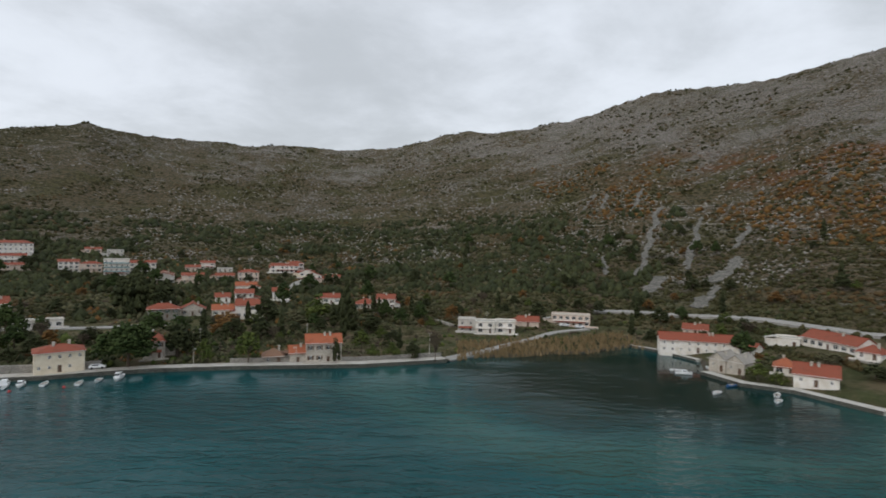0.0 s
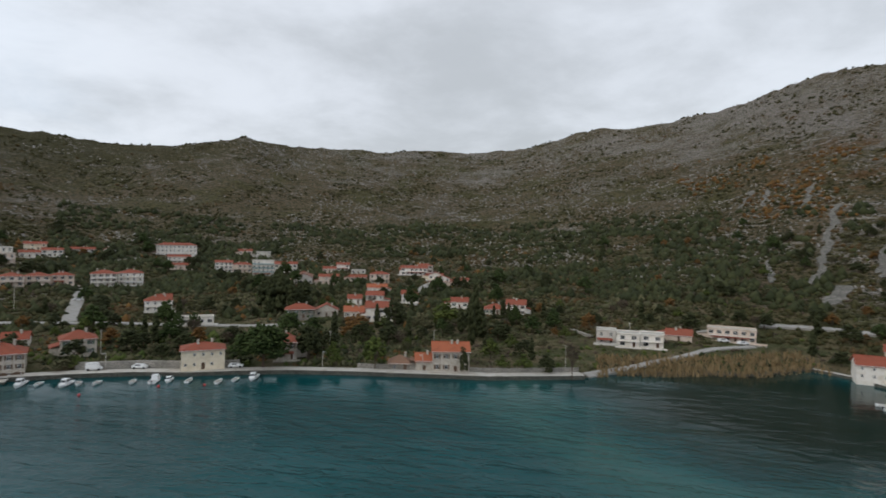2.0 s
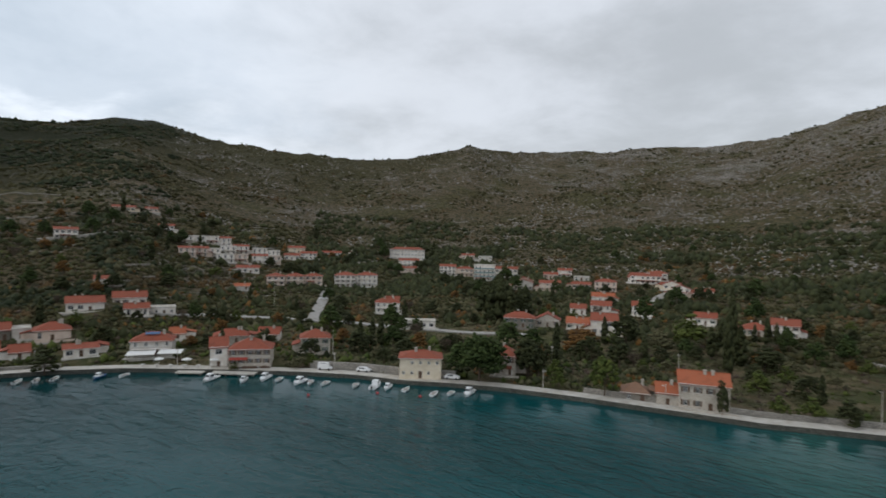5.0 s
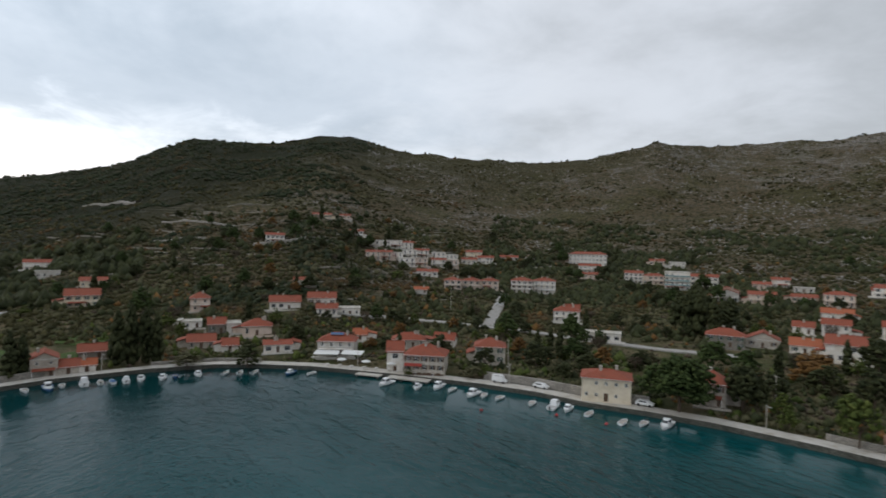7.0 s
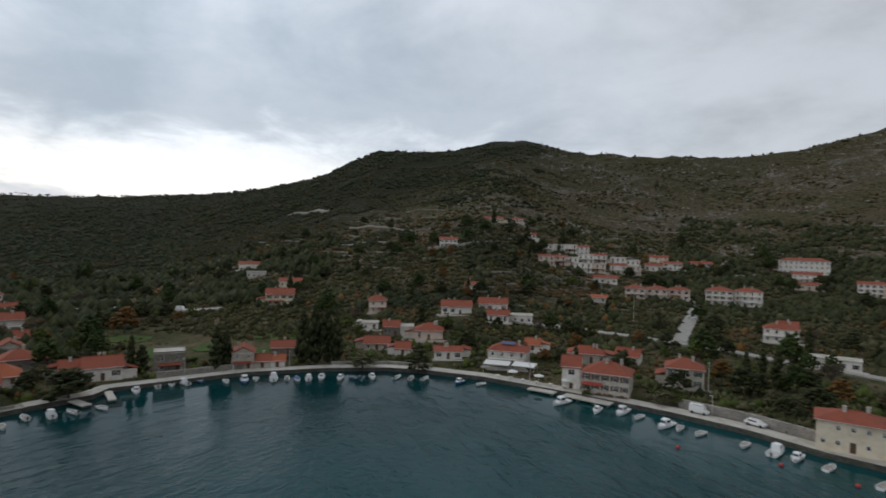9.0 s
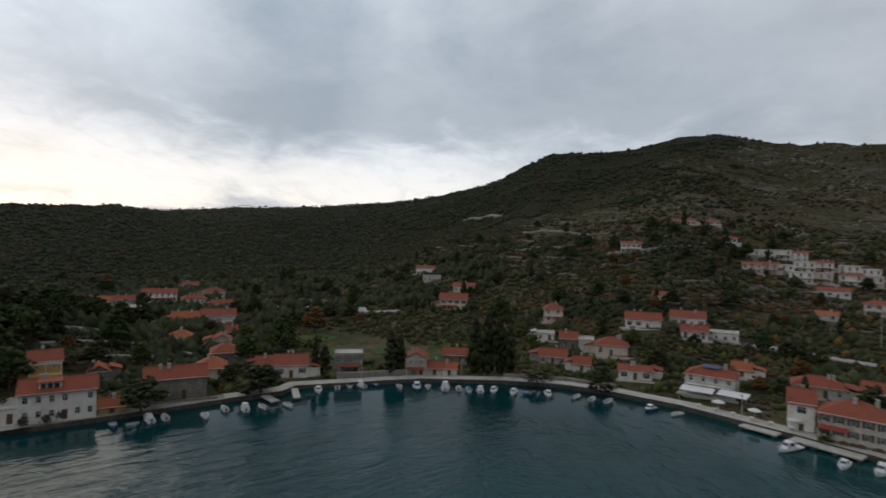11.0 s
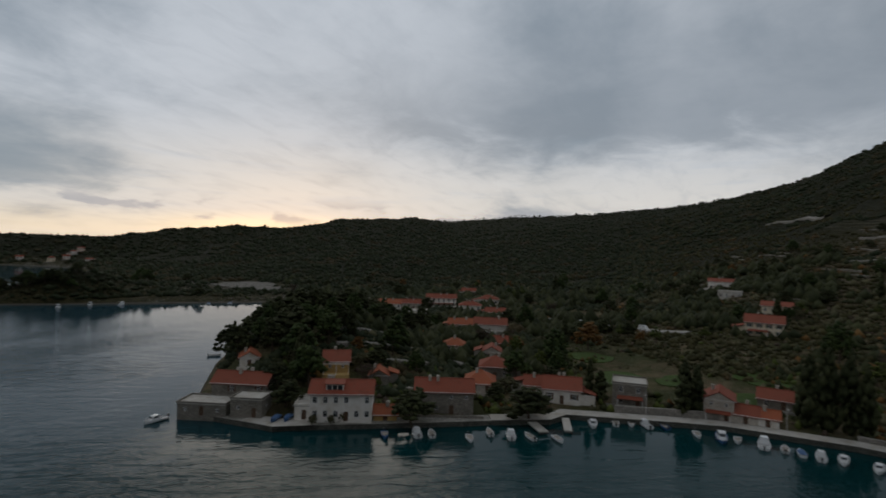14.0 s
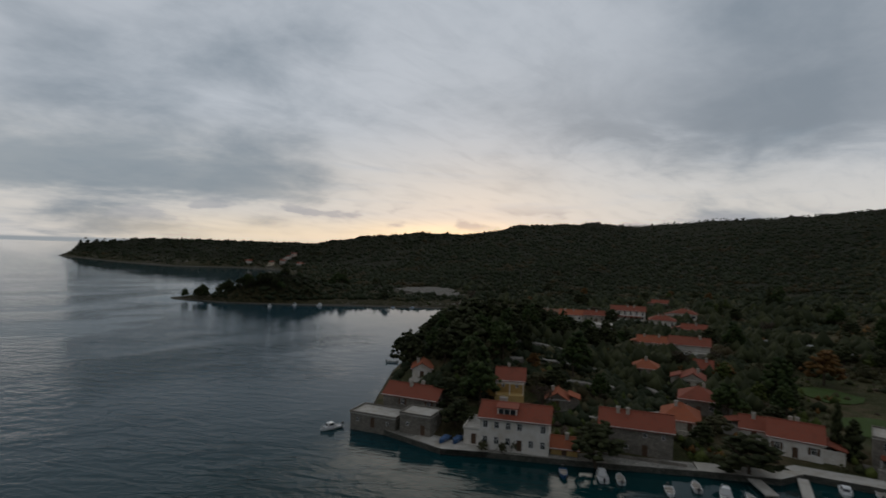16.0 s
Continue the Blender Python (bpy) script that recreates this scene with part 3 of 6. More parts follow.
ribbon("pavement_6", [POINT[3], POINT[4], (-146.2, -49.5)], 8.0, -1.5, 1.14, concrete, "pale concrete boat slip beside the stone houses", "quay")

# ---- houses ----
rng = random.Random(7)
extra = random.Random(23)
FOOT = []          # centre and radius of what stands on the ground, to keep plants away


def facade(bm, at, along, out, width, z0, z1, holes, deep=0.2):
    """A wall face from at, width metres along, with holes (u0, u1, v0, v1) whose reveals go in by deep."""
    us = sorted({0.0, width, *(h[0] for h in holes), *(h[1] for h in holes)})
    vs = sorted({z0, z1, *(h[2] for h in holes), *(h[3] for h in holes)})

    def pt(u, v, inset=0.0):
        return bm.verts.new(at + along * u + Vector((0, 0, v)) - out * inset)
    for u0, u1 in zip(us, us[1:]):
        for v0, v1 in zip(vs, vs[1:]):
            if any(h[0] - 1e-6 <= u0 and u1 <= h[1] + 1e-6 and h[2] - 1e-6 <= v0 and v1 <= h[3] + 1e-6 for h in holes):
                continue
            bm.faces.new((pt(u0, v0), pt(u1, v0), pt(u1, v1), pt(u0, v1)))
    for u0, u1, v0, v1 in holes:
        for (a, b), (c, d) in (((u0, v0), (u1, v0)), ((u1, v0), (u1, v1)), ((u1, v1), (u0, v1)), ((u0, v1), (u0, v0))):
            bm.faces.new((pt(a, b), pt(a, b, deep), pt(c, d, deep), pt(c, d)))
        bm.faces.new((pt(u0, v0, deep), pt(u1, v0, deep), pt(u1, v1, deep), pt(u0, v1, deep)))


def loft_window(w, h):
    """Meshes of a casement w x h: frame with cross bars and sill; a pane; a louvred shutter leaf."""
    f, X_, Y_ = 0.07, Vector((1, 0, 0)), Vector((0, 1, 0))
    bars = [(f, w / 2 - 0.03, f, h * 0.62), (w / 2 + 0.03, w - f, f, h * 0.62), (f, w / 2 - 0.03, h * 0.62 + 0.05, h - f), (w / 2 + 0.03, w - f, h * 0.62 + 0.05, h - f)]
    bm = bmesh.new()
    facade(bm, Vector((-w / 2, 0.02, 0)), X_, -Y_, w, 0.0, h, bars, 0.08)
    for face in [q for q in bm.faces if abs(q.calc_center_median().y - 0.10) < 1e-4]:
        bm.faces.remove(face)
    bmesh.ops.remove_doubles(bm, verts=bm.verts, dist=0.001)
    frame_me = finish_mesh("window", bm, wood_white)
    bm = bmesh.new()
    box(bm, -w / 2 + 0.01, w / 2 - 0.01, 0.075, 0.085, 0.01, h - 0.01)
    pane_me = finish_mesh("pane", bm, glass)
    leaves = []
    for mat in (wood_green, wood_brown):
        bm = bmesh.new()
        slots = [(0.06, w / 2 - 0.06, h * (k + 0.2) / 6, h * (k + 0.8) / 6) for k in range(6)]
        facade(bm, Vector((0, -0.05, 0)), X_, -Y_, w / 2, 0.0, h, slots, 0.03)
        bmesh.ops.remove_doubles(bm, verts=bm.verts, dist=0.001)
        bmesh.ops.solidify(bm, geom=bm.faces[:], thickness=0.02)
        leaves.append(finish_mesh("shutter", bm, mat))
    return frame_me, pane_me, leaves


WINDOW = {"tall": (0.95, 1.4), "small": (0.75, 0.9), "wide": (1.8, 1.5), "french": (1.1, 2.1)}
WINDOW_MESH = {k: loft_window(*v) for k, v in WINDOW.items()}
bm = bmesh.new()
box(bm, -0.5, 0.5, 0.04, 0.10, 0, 2.1)
box(bm, -0.36, 0.36, 0.02, 0.04, 0.2, 0.95)
box(bm, -0.36, 0.36, 0.02, 0.04, 1.1, 1.95)
DOOR_MESH = finish_mesh("door", bm, wood_brown)
bm = bmesh.new()
box(bm, 0.36, 0.42, -0.06, 0.02, 0.98, 1.08)
HANDLE_MESH = finish_mesh("door_handle", bm, plain("brass", (0.5, 0.38, 0.18), 0.35, 1.0))
bm = bmesh.new()
box(bm, -0.35, 0.35, -0.3, 0.3, -0.6, 1.2)
box(bm, -0.42, 0.42, -0.37, 0.37, 1.2, 1.32)
box(bm, -0.3, -0.1, -0.25, 0.25, 1.32, 1.5)
box(bm, 0.1, 0.3, -0.25, 0.25, 1.32, 1.5)
CHIMNEY_MESH = finish_mesh("chimney", bm, trim_stone)


def slab(bm, tops, thick):
    """Roof planes (lists of points) with a thickness downwards."""
    for pts in tops:
        up_ = [bm.verts.new(p) for p in pts]
        lo = [bm.verts.new((p[0], p[1], p[2] - thick)) for p in pts]
        bm.faces.new(up_)
        bm.faces.new(lo[::-1])
        for i in range(len(pts)):
            j = (i + 1) % len(pts)
            bm.faces.new((up_[i], lo[i], lo[j], up_[j]))


def roof_mesh(kind, w, d, h, rise, over=0.45):
    x0, x1, y0, y1 = -w / 2 - over, w / 2 + over, -over, d + over
    low = h - rise * over / (min(w, d) / 2 + 1e-6)
    bm = bmesh.new()
    ridge = []
    if kind == "flat":
        return None, None
    if kind == "gable":
        m = d / 2
        tops = [[(x0, y0, low), (x1, y0, low), (x1, m, h + rise), (x0, m, h + rise)], [(x1, y1, low), (x0, y1, low), (x0, m, h + rise), (x1, m, h + rise)]]
        ridge = [((x0, m), (x1, m))]
    elif kind == "gable_front":
        tops = [[(x0, y1, low), (x0, y0, low), (0, y0, h + rise), (0, y1, h + rise)], [(x1, y0, low), (x1, y1, low), (0, y1, h + rise), (0, y0, h + rise)]]
        ridge = [((0, y0), (0, y1))]
    else:
        m, run = d / 2, min(d / 2 + over, w / 2 + over - 0.3)
        a, b = (x0 + run, m, h + rise), (x1 - run, m, h + rise)
        tops = [[(x0, y0, low), (x1, y0, low), b, a], [(x1, y1, low), (x0, y1, low), a, b], [(x0, y1, low), (x0, y0, low), a], [(x1, y0, low), (x1, y1, low), b]]
        ridge = [((a[0], m), (b[0], m))]
    for i, t in enumerate(tops):
        tops[i] = [Vector(p) + Vector((0, 0, 0.12)) for p in t]
    slab(bm, tops, 0.2)
    bmesh.ops.recalc_face_normals(bm, faces=bm.faces)
    caps = bmesh.new()
    for (ax, ay), (bx, by) in ridge:
        wx, wy = (0.0, 0.16) if ay == by else (0.16, 0.0)
        box(caps, min(ax, bx) - wx, max(ax, bx) + wx, min(ay, by) - wy, max(ay, by) + wy, h + rise + 0.06, h + rise + 0.2)
    return bm, caps


def house(x, y, front, w, d, floors, storey, wall, roof, kind, label="", category="house", style=None, name="house", base=None, rise=None, group="", cols=None, plain_front=False):
    """A house whose front wall's middle stands at x, y; front: the heading it faces."""
    phi = radians(front + 180)
    along, out = Vector((math.cos(phi), math.sin(phi), 0)), Vector((math.sin(phi), -math.cos(phi), 0))
    c = Vector((x, y, 0)) - out * (d / 2)
    z = base if base is not None else min(ground_z(x, y), ground_z(*(Vector((x, y, 0)) + along * w * 0.4).xy), ground_z(*(Vector((x, y, 0)) - along * w * 0.4).xy)) + 0.1
    FOOT.append((c.x, c.y, math.hypot(w, d) / 2 + 0.8))
    glassy = wall == "glassy"
    wall = "white" if glassy else wall
    root = new(name)
    root.matrix_basis = Matrix.Translation((x, y, z)) @ Matrix.Rotation(phi, 4, "Z")
    words = f"{WALL_WORD[wall]} {'single-storey' if floors == 1 else 'two-storey' if floors == 2 else 'three-storey' if floors == 3 else 'four-storey'} house with {'a flat roof' if kind == 'flat' else 'a ' + ROOF_WORD[roof]}"
    tagged(root, label or words, category, group or "village houses")
    h = floors * storey
    rise = rise if rise is not None else ((0.22 if z < 12 else 0.15) * (w if kind == "gable_front" else d) + 0.3 if kind != "flat" else 0)
    old = wall in ("lime", "dark", "ochre", "cream")
    style = style or ("tall" if old else rng.choice(("tall", "tall", "wide", "french")))
    spots, holes_front = [], []
    gap = 3.0 if style in ("tall", "small") else 3.1
    cols = cols or max(1, round((w - 0.6) / gap))
    ww, wh = WINDOW[style]
    door_col = cols // 2
    for f in range(floors):
        for k in range(cols):
            u = w * (k + 0.5) / cols
            v = f * storey + max(0.25, (storey - wh) * 0.55)
            if f == 0 and k == door_col:
                holes_front.append((u - 0.5, u + 0.5, 0.02, min(2.12, storey - 0.1)))
                spots.append(("door", u, 0.02, 0))
            elif v + wh < h - 0.1 and rng.random() > 0.08:
                holes_front.append((u - ww / 2, u + ww / 2, v, v + wh))
                spots.append(("window", u, v, 0))
    side_holes = {1: [], 3: []}
    sw, sh = WINDOW["small" if old else "tall"]
    for side in (1, 3):
        for f in range(floors):
            for k in range(max(1, int(d / 4))):
                u, v = d * (k + 0.5) / max(1, int(d / 4)), f * storey + max(0.3, (storey - sh) * 0.55)
                if v + sh < h - 0.1 and rng.random() > 0.3:
                    side_holes[side].append((u - sw / 2, u + sw / 2, v, v + sh))
                    spots.append(("side", u, v, side))
    bm = bmesh.new()
    X, Y = Vector((1, 0, 0)), Vector((0, 1, 0))
    facade(bm, Vector((-w / 2, 0, 0)), X, -Y, w, -3.0, h, holes_front)
    facade(bm, Vector((w / 2, 0, 0)), Y, X, d, -3.0, h, side_holes[1])
    facade(bm, Vector((w / 2, d, 0)), -X, Y, w, -3.0, h, [])
    facade(bm, Vector((-w / 2, d, 0)), -Y, -X, d, -3.0, h, side_holes[3])
    if kind == "gable":
        for sx in (-w / 2, w / 2):
            bm.faces.new([bm.verts.new(q) for q in ((sx, 0, h), (sx, d, h), (sx, d / 2, h + rise))])
    elif kind == "gable_front":
        for sy in (0, d):
            bm.faces.new([bm.verts.new(q) for q in ((-w / 2, sy, h), (w / 2, sy, h), (0, sy, h + rise))])
    bmesh.ops.remove_doubles(bm, verts=bm.verts, dist=0.002)
    part("wall", bm, WALL[wall], root)
    if kind == "flat":
        bm = bmesh.new()
        box(bm, -w / 2 - 0.15, w / 2 + 0.15, -0.15, d + 0.15, h - 0.02, h + 0.2)
        part("roof", bm, concrete, root, "flat pale concrete roof slab")
        bm = bmesh.new()
        for bx in ((-w / 2 - 0.15, w / 2 + 0.15, -0.15, 0.05), (-w / 2 - 0.15, w / 2 + 0.15, d - 0.05, d + 0.15), (-w / 2 - 0.15, -w / 2 + 0.05, 0.05, d - 0.05), (w / 2 - 0.05, w / 2 + 0.15, 0.05, d - 0.05)):
            box(bm, *bx, h + 0.2, h + 0.55)
        part("parapet", bm, WALL[wall], root)
    else:
        bm, caps = roof_mesh(kind, w, d, h, rise)
        r = part("roof", bm, ROOF[roof], root, ROOF_WORD[roof])
        part("ridge_cap", caps, ROOF[roof], r)
        for _ in range(1 if w < 9 else 2):
            if kind == "gable_front":
                m = Matrix.Translation((rng.choice((-1, 1)) * w * 0.22, rng.uniform(0.3, 0.8) * d, h + rise * 0.55))
            else:
                m = Matrix.Translation((rng.uniform(-0.28, 0.28) * w, d * rng.choice((0.4, 0.62)), h + rise * 0.72))
            share("chimney", CHIMNEY_MESH, root, m)
        bm = bmesh.new()
        box(bm, -w / 2 - 0.42, w / 2 + 0.42, -0.5, -0.4, h - 0.16, h - 0.05)
        part("gutter", bm, wood_white, root)
    if base is None and rng.random() < 0.55:
        tw, td, th = w * rng.uniform(0.55, 0.75), rng.uniform(1.8, 4.0), rng.uniform(0.2, 0.9)
        bm = bmesh.new()
        box(bm, -tw, tw, -td, -0.02, -3.5, -0.08)
        t_ = part("terrace", bm, dry_stone if old or rng.random() < 0.4 else concrete, root, "pale masonry terrace in front of the house")
        bm = bmesh.new()
        box(bm, -tw, tw, -td, -td + 0.22, -0.08, th)
        part("parapet", bm, WALL[wall], t_)
        FOOT.append((x + out.x * td / 2, y + out.y * td / 2, w * 0.5))
    if base is None and extra.random() < 0.55:
        aw, ad, ah = extra.uniform(2.4, 4.2), d * extra.uniform(0.5, 0.85), min(2.6, storey)
        sx = extra.choice((-1, 1))
        x0, x1 = sorted((sx * (w / 2 + 0.01), sx * (w / 2 + aw)))
        y0 = extra.uniform(0.2, d - ad)
        bm = bmesh.new()
        facade(bm, Vector((x0, y0, 0)), X, -Y, aw - 0.01, -3.0, ah, [(aw * 0.3, aw * 0.3 + 0.9, 0.8, 1.9)])
        facade(bm, Vector((x1, y0, 0)), Y, X, ad, -3.0, ah, [])
        facade(bm, Vector((x1, y0 + ad, 0)), -X, Y, aw - 0.01, -3.0, ah, [])
        facade(bm, Vector((x0, y0 + ad, 0)), -Y, -X, ad, -3.0, ah, [])
        bmesh.ops.remove_doubles(bm, verts=bm.verts, dist=0.002)
        an = part("annex", bm, WALL[wall], root)
        lo_, hi = (ah - 0.05, ah + 0.9) if sx < 0 else (ah + 0.9, ah - 0.05)
        bm = bmesh.new()
        slab(bm, [[(x0 - (0.3 if sx < 0 else 0), y0 - 0.3, lo_ + 0.2), (x1 + (0.3 if sx > 0 else 0), y0 - 0.3, hi + 0.2), (x1 + (0.3 if sx > 0 else 0), y0 + ad + 0.3, hi + 0.2), (x0 - (0.3 if sx < 0 else 0), y0 + ad + 0.3, lo_ + 0.2)]], 0.22)
        part("annex_roof", bm, ROOF[roof] if kind != "flat" else concrete, an)
    if base is None and floors >= 2 and extra.random() < 0.4:
        pw, pd = w * extra.uniform(0.22, 0.42), extra.uniform(1.6, 2.6)
        px0 = extra.uniform(-w / 2 + pw, w / 2 - pw)
        bm = bmesh.new()
        slab(bm, [[(px0 - pw, -pd, storey - 0.5), (px0 + pw, -pd, storey - 0.5), (px0 + pw, -0.03, storey - 0.12), (px0 - pw, -0.03, storey - 0.12)]], 0.14)
        po = part("porch_roof", bm, ROOF[roof] if extra.random() < 0.7 else canvas_white, root)
        for q in (px0 - pw + 0.1, px0 + pw - 0.1):
            bm = bmesh.new()
            box(bm, q - 0.08, q + 0.08, -pd + 0.1, -pd + 0.26, -1.0, storey - 0.62)
            part("post", bm, wood_white, po)
    leaf = rng.choice((0, 1))
    shuttered = rng.random() < (0.55 if old else 0.3)
    for what, u, v, side in spots:
        if side == 0:
            m = Matrix.Translation((-w / 2 + u, 0.06, v))
        elif side == 1:
            m = Matrix.Translation((w / 2 - 0.06, u, v)) @ Matrix.Rotation(radians(90), 4, "Z")
        else:
            m = Matrix.Translation((-w / 2 + 0.06, d - u, v)) @ Matrix.Rotation(radians(-90), 4, "Z")
        if what == "door":
            door = share("door", DOOR_MESH, root, m)
            share("door_handle", HANDLE_MESH, door, Matrix())
            continue
        key = style if what == "window" else ("small" if old else "tall")
        fr, pn, lv = WINDOW_MESH[key]
        win = share("window", fr, root, m)
        share("pane", pn, win, Matrix())
        if shuttered and what == "window" and style == "tall":
            wd = WINDOW[key][0]
            share("shutter", lv[leaf], win, Matrix.Translation((wd / 2 + 0.03, -0.07, 0)))
            share("shutter", lv[leaf], win, Matrix.Translation((-wd / 2 - 0.03 - wd / 2, -0.07, 0)))
    if (not old and floors >= 2 and w > 7 and rng.random() < 0.75 and not plain_front) or glassy:
        for f in range(1, floors):
            bm = bmesh.new()
            bw = w * (0.46 if not glassy else 0.5)
            zz = f * storey - 0.12
            box(bm, -bw, bw, -1.35, -0.02, zz, zz + 0.16)
            b_ = part("balcony", bm, white_paint, root)
            bm = bmesh.new()
            for k in range(int(bw * 2 / 0.9) + 1):
                bx = -bw + 0.03 + (2 * bw - 0.1) * k / int(bw * 2 / 0.9)
                box(bm, bx, bx + 0.05, -1.33, -1.28, zz + 0.16, zz + 1.1)
            box(bm, -bw, bw, -1.34, -1.27, zz + 1.1, zz + 1.16)
            part("railing", bm, wood_white, b_)
            if glassy:
                bm = bmesh.new()
                box(bm, -bw + 0.06, bw - 0.06, -1.31, -1.30, zz + 0.22, zz + 1.06)
                part("glass_panel", bm, teal_glass, b_, "sea-green tinted glass balustrade")
    return root


teal_glass = plain("tinted_balustrade_glass", (0.16, 0.28, 0.28), 0.12, wear=0.1)

# front middle x, y, heading, width, depth, storeys, storey height, wall, roof
house(-163.4, -23.7, 303, 5.0, 5, 1, 2.30, "ochre", "new", "gable")
house(-175.2, -15.4, 299, 13.5, 8, 2, 2.6, "dark", "red", "gable", style="small", rise=2.2)
house(-109.9, 157.2, 218, 12.1, 9, 2, 2.95, "cream", "red", "hip", base=1.5, rise=1.5, cols=5, style="small")
house(-197.8, 5.7, 286, 9.1, 9, 1, 3.60, "white", "red", "gable")
house(-92.7, 176.2, 208, 6.3, 9, 2, 2.80, "lime", "red", "hip")
ochre = house(-173.8, -46.4, 308, 6.5, 8, 2, 2.75, "ochre", "red", "gable", style="small")
bm = bmesh.new()
for qx in (-3.1, 0.0, 3.1):
    for qy in (-2.6, -0.2):
        box(bm, qx - 0.06, qx + 0.06, qy - 0.06, qy + 0.06, 2.6, 5.2)
for qy in (-2.6, -1.4, -0.2):
    box(bm, -3.3, 3.3, qy - 0.06, qy + 0.06, 5.2, 5.32)
part("pergola", bm, wood_white, ochre, "white timber pergola over the roof terrace")
bm = bmesh.new()
box(bm, -3.3, 3.3, -2.8, -0.02, -2.0, 2.6)
part("terrace_block", bm, yellow_paint, ochre)
house(-193.6, -14.9, 294, 7.7, 10, 1, 2.30, "lime", "new", "hip")
house(-205.0, 20.6, 280, 8.1, 8, 2, 2.60, "dark", "red", "flat")
house(-181.5, -38.5, 304, 5.0, 6, 1, 2.30, "dark", "new", "gable_front")
house(-200.4, -2.5, 289, 5.0, 7, 1, 2.36, "grey", "red", "gable")
inn = house(-157.0, 132.8, 228, 12.2, 10, 3, 2.45, "lime", "red", "hip", cols=5)
bm = bmesh.new()
slab(bm, [[(-5.9, -1.5, 4.3), (-0.6, -1.5, 4.3), (-0.6, -0.03, 4.85), (-5.9, -0.03, 4.85)]], 0.06)
part("awning", bm, plain("red_awning_canvas", (0.30, 0.045, 0.03), 0.85), inn, "red canvas awning over the upper terrace")
bm = bmesh.new()
for k in range(4):
    ax = -4.4 + 2.9 * k
    ring = [(ax - 0.95, 0.1), (ax + 0.95, 0.1)] + [(ax + 0.95 * math.cos(q), 1.5 + 0.75 * math.sin(q)) for q in np.linspace(0, math.pi, 9)]
    fr_ = [bm.verts.new((u_, -0.05, v_)) for u_, v_ in ring]
    bk_ = [bm.verts.new((u_, -0.01, v_)) for u_, v_ in ring]
    bm.faces.new(fr_)
    for i in range(len(ring)):
        j = (i + 1) % len(ring)
        bm.faces.new((fr_[i], bk_[i], bk_[j], fr_[j]))
part("arcade_door", bm, wood_brown, inn, "row of arched dark wooden doorways")
house(-167.3, -70.8, 317, 5.0, 7, 1, 2.86, "white", "new", "gable_front")
house(-208.2, -17.1, 293, 8.5, 9, 1, 3.60, "dark", "red", "hip")
house(-166.2, 128.2, 239, 5.0, 9, 2, 3.34, "white", "red", "gable")
house(-157.3, 158.7, 230, 9.9, 9, 2, 2.69, "lime", "red", "hip")
house(-207.6, 40.3, 271, 6.4, 8, 2, 2.5, "lime", "red", "gable_front", style="small")
house(-207.6, 45.9, 269, 5.0, 6, 1, 2.30, "lime", "red", "gable")
house(-207.8, 50.3, 268, 4.4, 5, 1, 2.30, "white", "new", "gable")
house(-38.6, 179.9, 196, 11.4, 9, 2, 3.30, "lime", "new", "gable")
house(-46.8, 178.4, 199, 5.0, 7, 1, 3.50, "lime", "new", "gable")
house(-54.5, 177.5, 197, 6.7, 7, 1, 2.30, "dark", "old", "hip")
solar_house = house(-190.7, 119.5, 236, 12.2, 9, 2, 2.47, "grey", "red", "hip")
bm = bmesh.new()
slab(bm, [[(-2.2, 2.2, 6.75), (2.2, 2.2, 6.75), (2.2, 3.6, 7.35), (-2.2, 3.6, 7.35)]], 0.08)
part("solar_panel", bm, plain("solar_glass", (0.03, 0.07, 0.16), 0.15, wear=0.1), solar_house, "dark blue solar panel on the roof")
house(-203.4, 104.2, 251, 9.2, 8, 1, 2.7, "white", "red", "gable", rise=1.0, style="wide")
house(-229.3, -27.4, 293, 6.2, 8, 1, 2.89, "lime", "red", "gable_front")
house(-228.9, -41.0, 297, 7.2, 8, 1, 2.45, "lime", "new", "hip")
house(-212.0, 90.8, 256, 5.0, 7, 1, 2.30, "white", "red", "gable")
house(-189.1, 147.3, 238, 12.0, 8, 1, 2.94, "lime", "red", "hip")
house(-220.4, 52.1, 267, 7.3, 7, 1, 2.30, "dark", "red", "gable")
house(107.2, 169.5, 148, 6.0, 8, 1, 2.30, "white", "new", "hip")
house(-184.7, 159.5, 224, 7.5, 8, 1, 2.67, "white", "red", "gable")
house(-220.6, 83.5, 258, 8.8, 8, 1, 2.30, "lime", "red", "gable")
house(-205.7, 136.1, 243, 5.0, 7, 1, 2.30, "white", "new", "gable")
house(-246.7, -31.5, 293, 5.0, 8, 1, 2.53, "pink", "red", "gable")
house(-226.2, 103.9, 253, 10.4, 9, 1, 3.60, "pink", "red", "hip")
house(-232.5, 97.1, 256, 5.0, 8, 1, 3.60, "grey", "red", "flat")
house(-236.0, 91.9, 257, 6.1, 8, 1, 3.60, "dark", "red", "gable")
house(137.9, 175.9, 122, 7.1, 8, 1, 2.30, "white", "red", "hip")
house(-91.6, 259.3, 198, 12.3, 11, 2, 3.02, "white", "red", "gable")
house(-163.7, 221.4, 219, 16.9, 6, 1, 3.27, "white", "red", "flat")
house(111.3, 199.5, 126, 6.4, 7, 1, 2.30, "white", "red", "gable")
house(-247.5, 85.6, 259, 6.7, 6, 1, 2.38, "white", "red", "flat")
house(18.8, 233.2, 175, 8.3, 9, 2, 2.30, "white", "red", "flat", style="wide")
house(-128.4, 251.3, 207, 13.5, 9, 2, 2.30, "dark", "red", "hip")
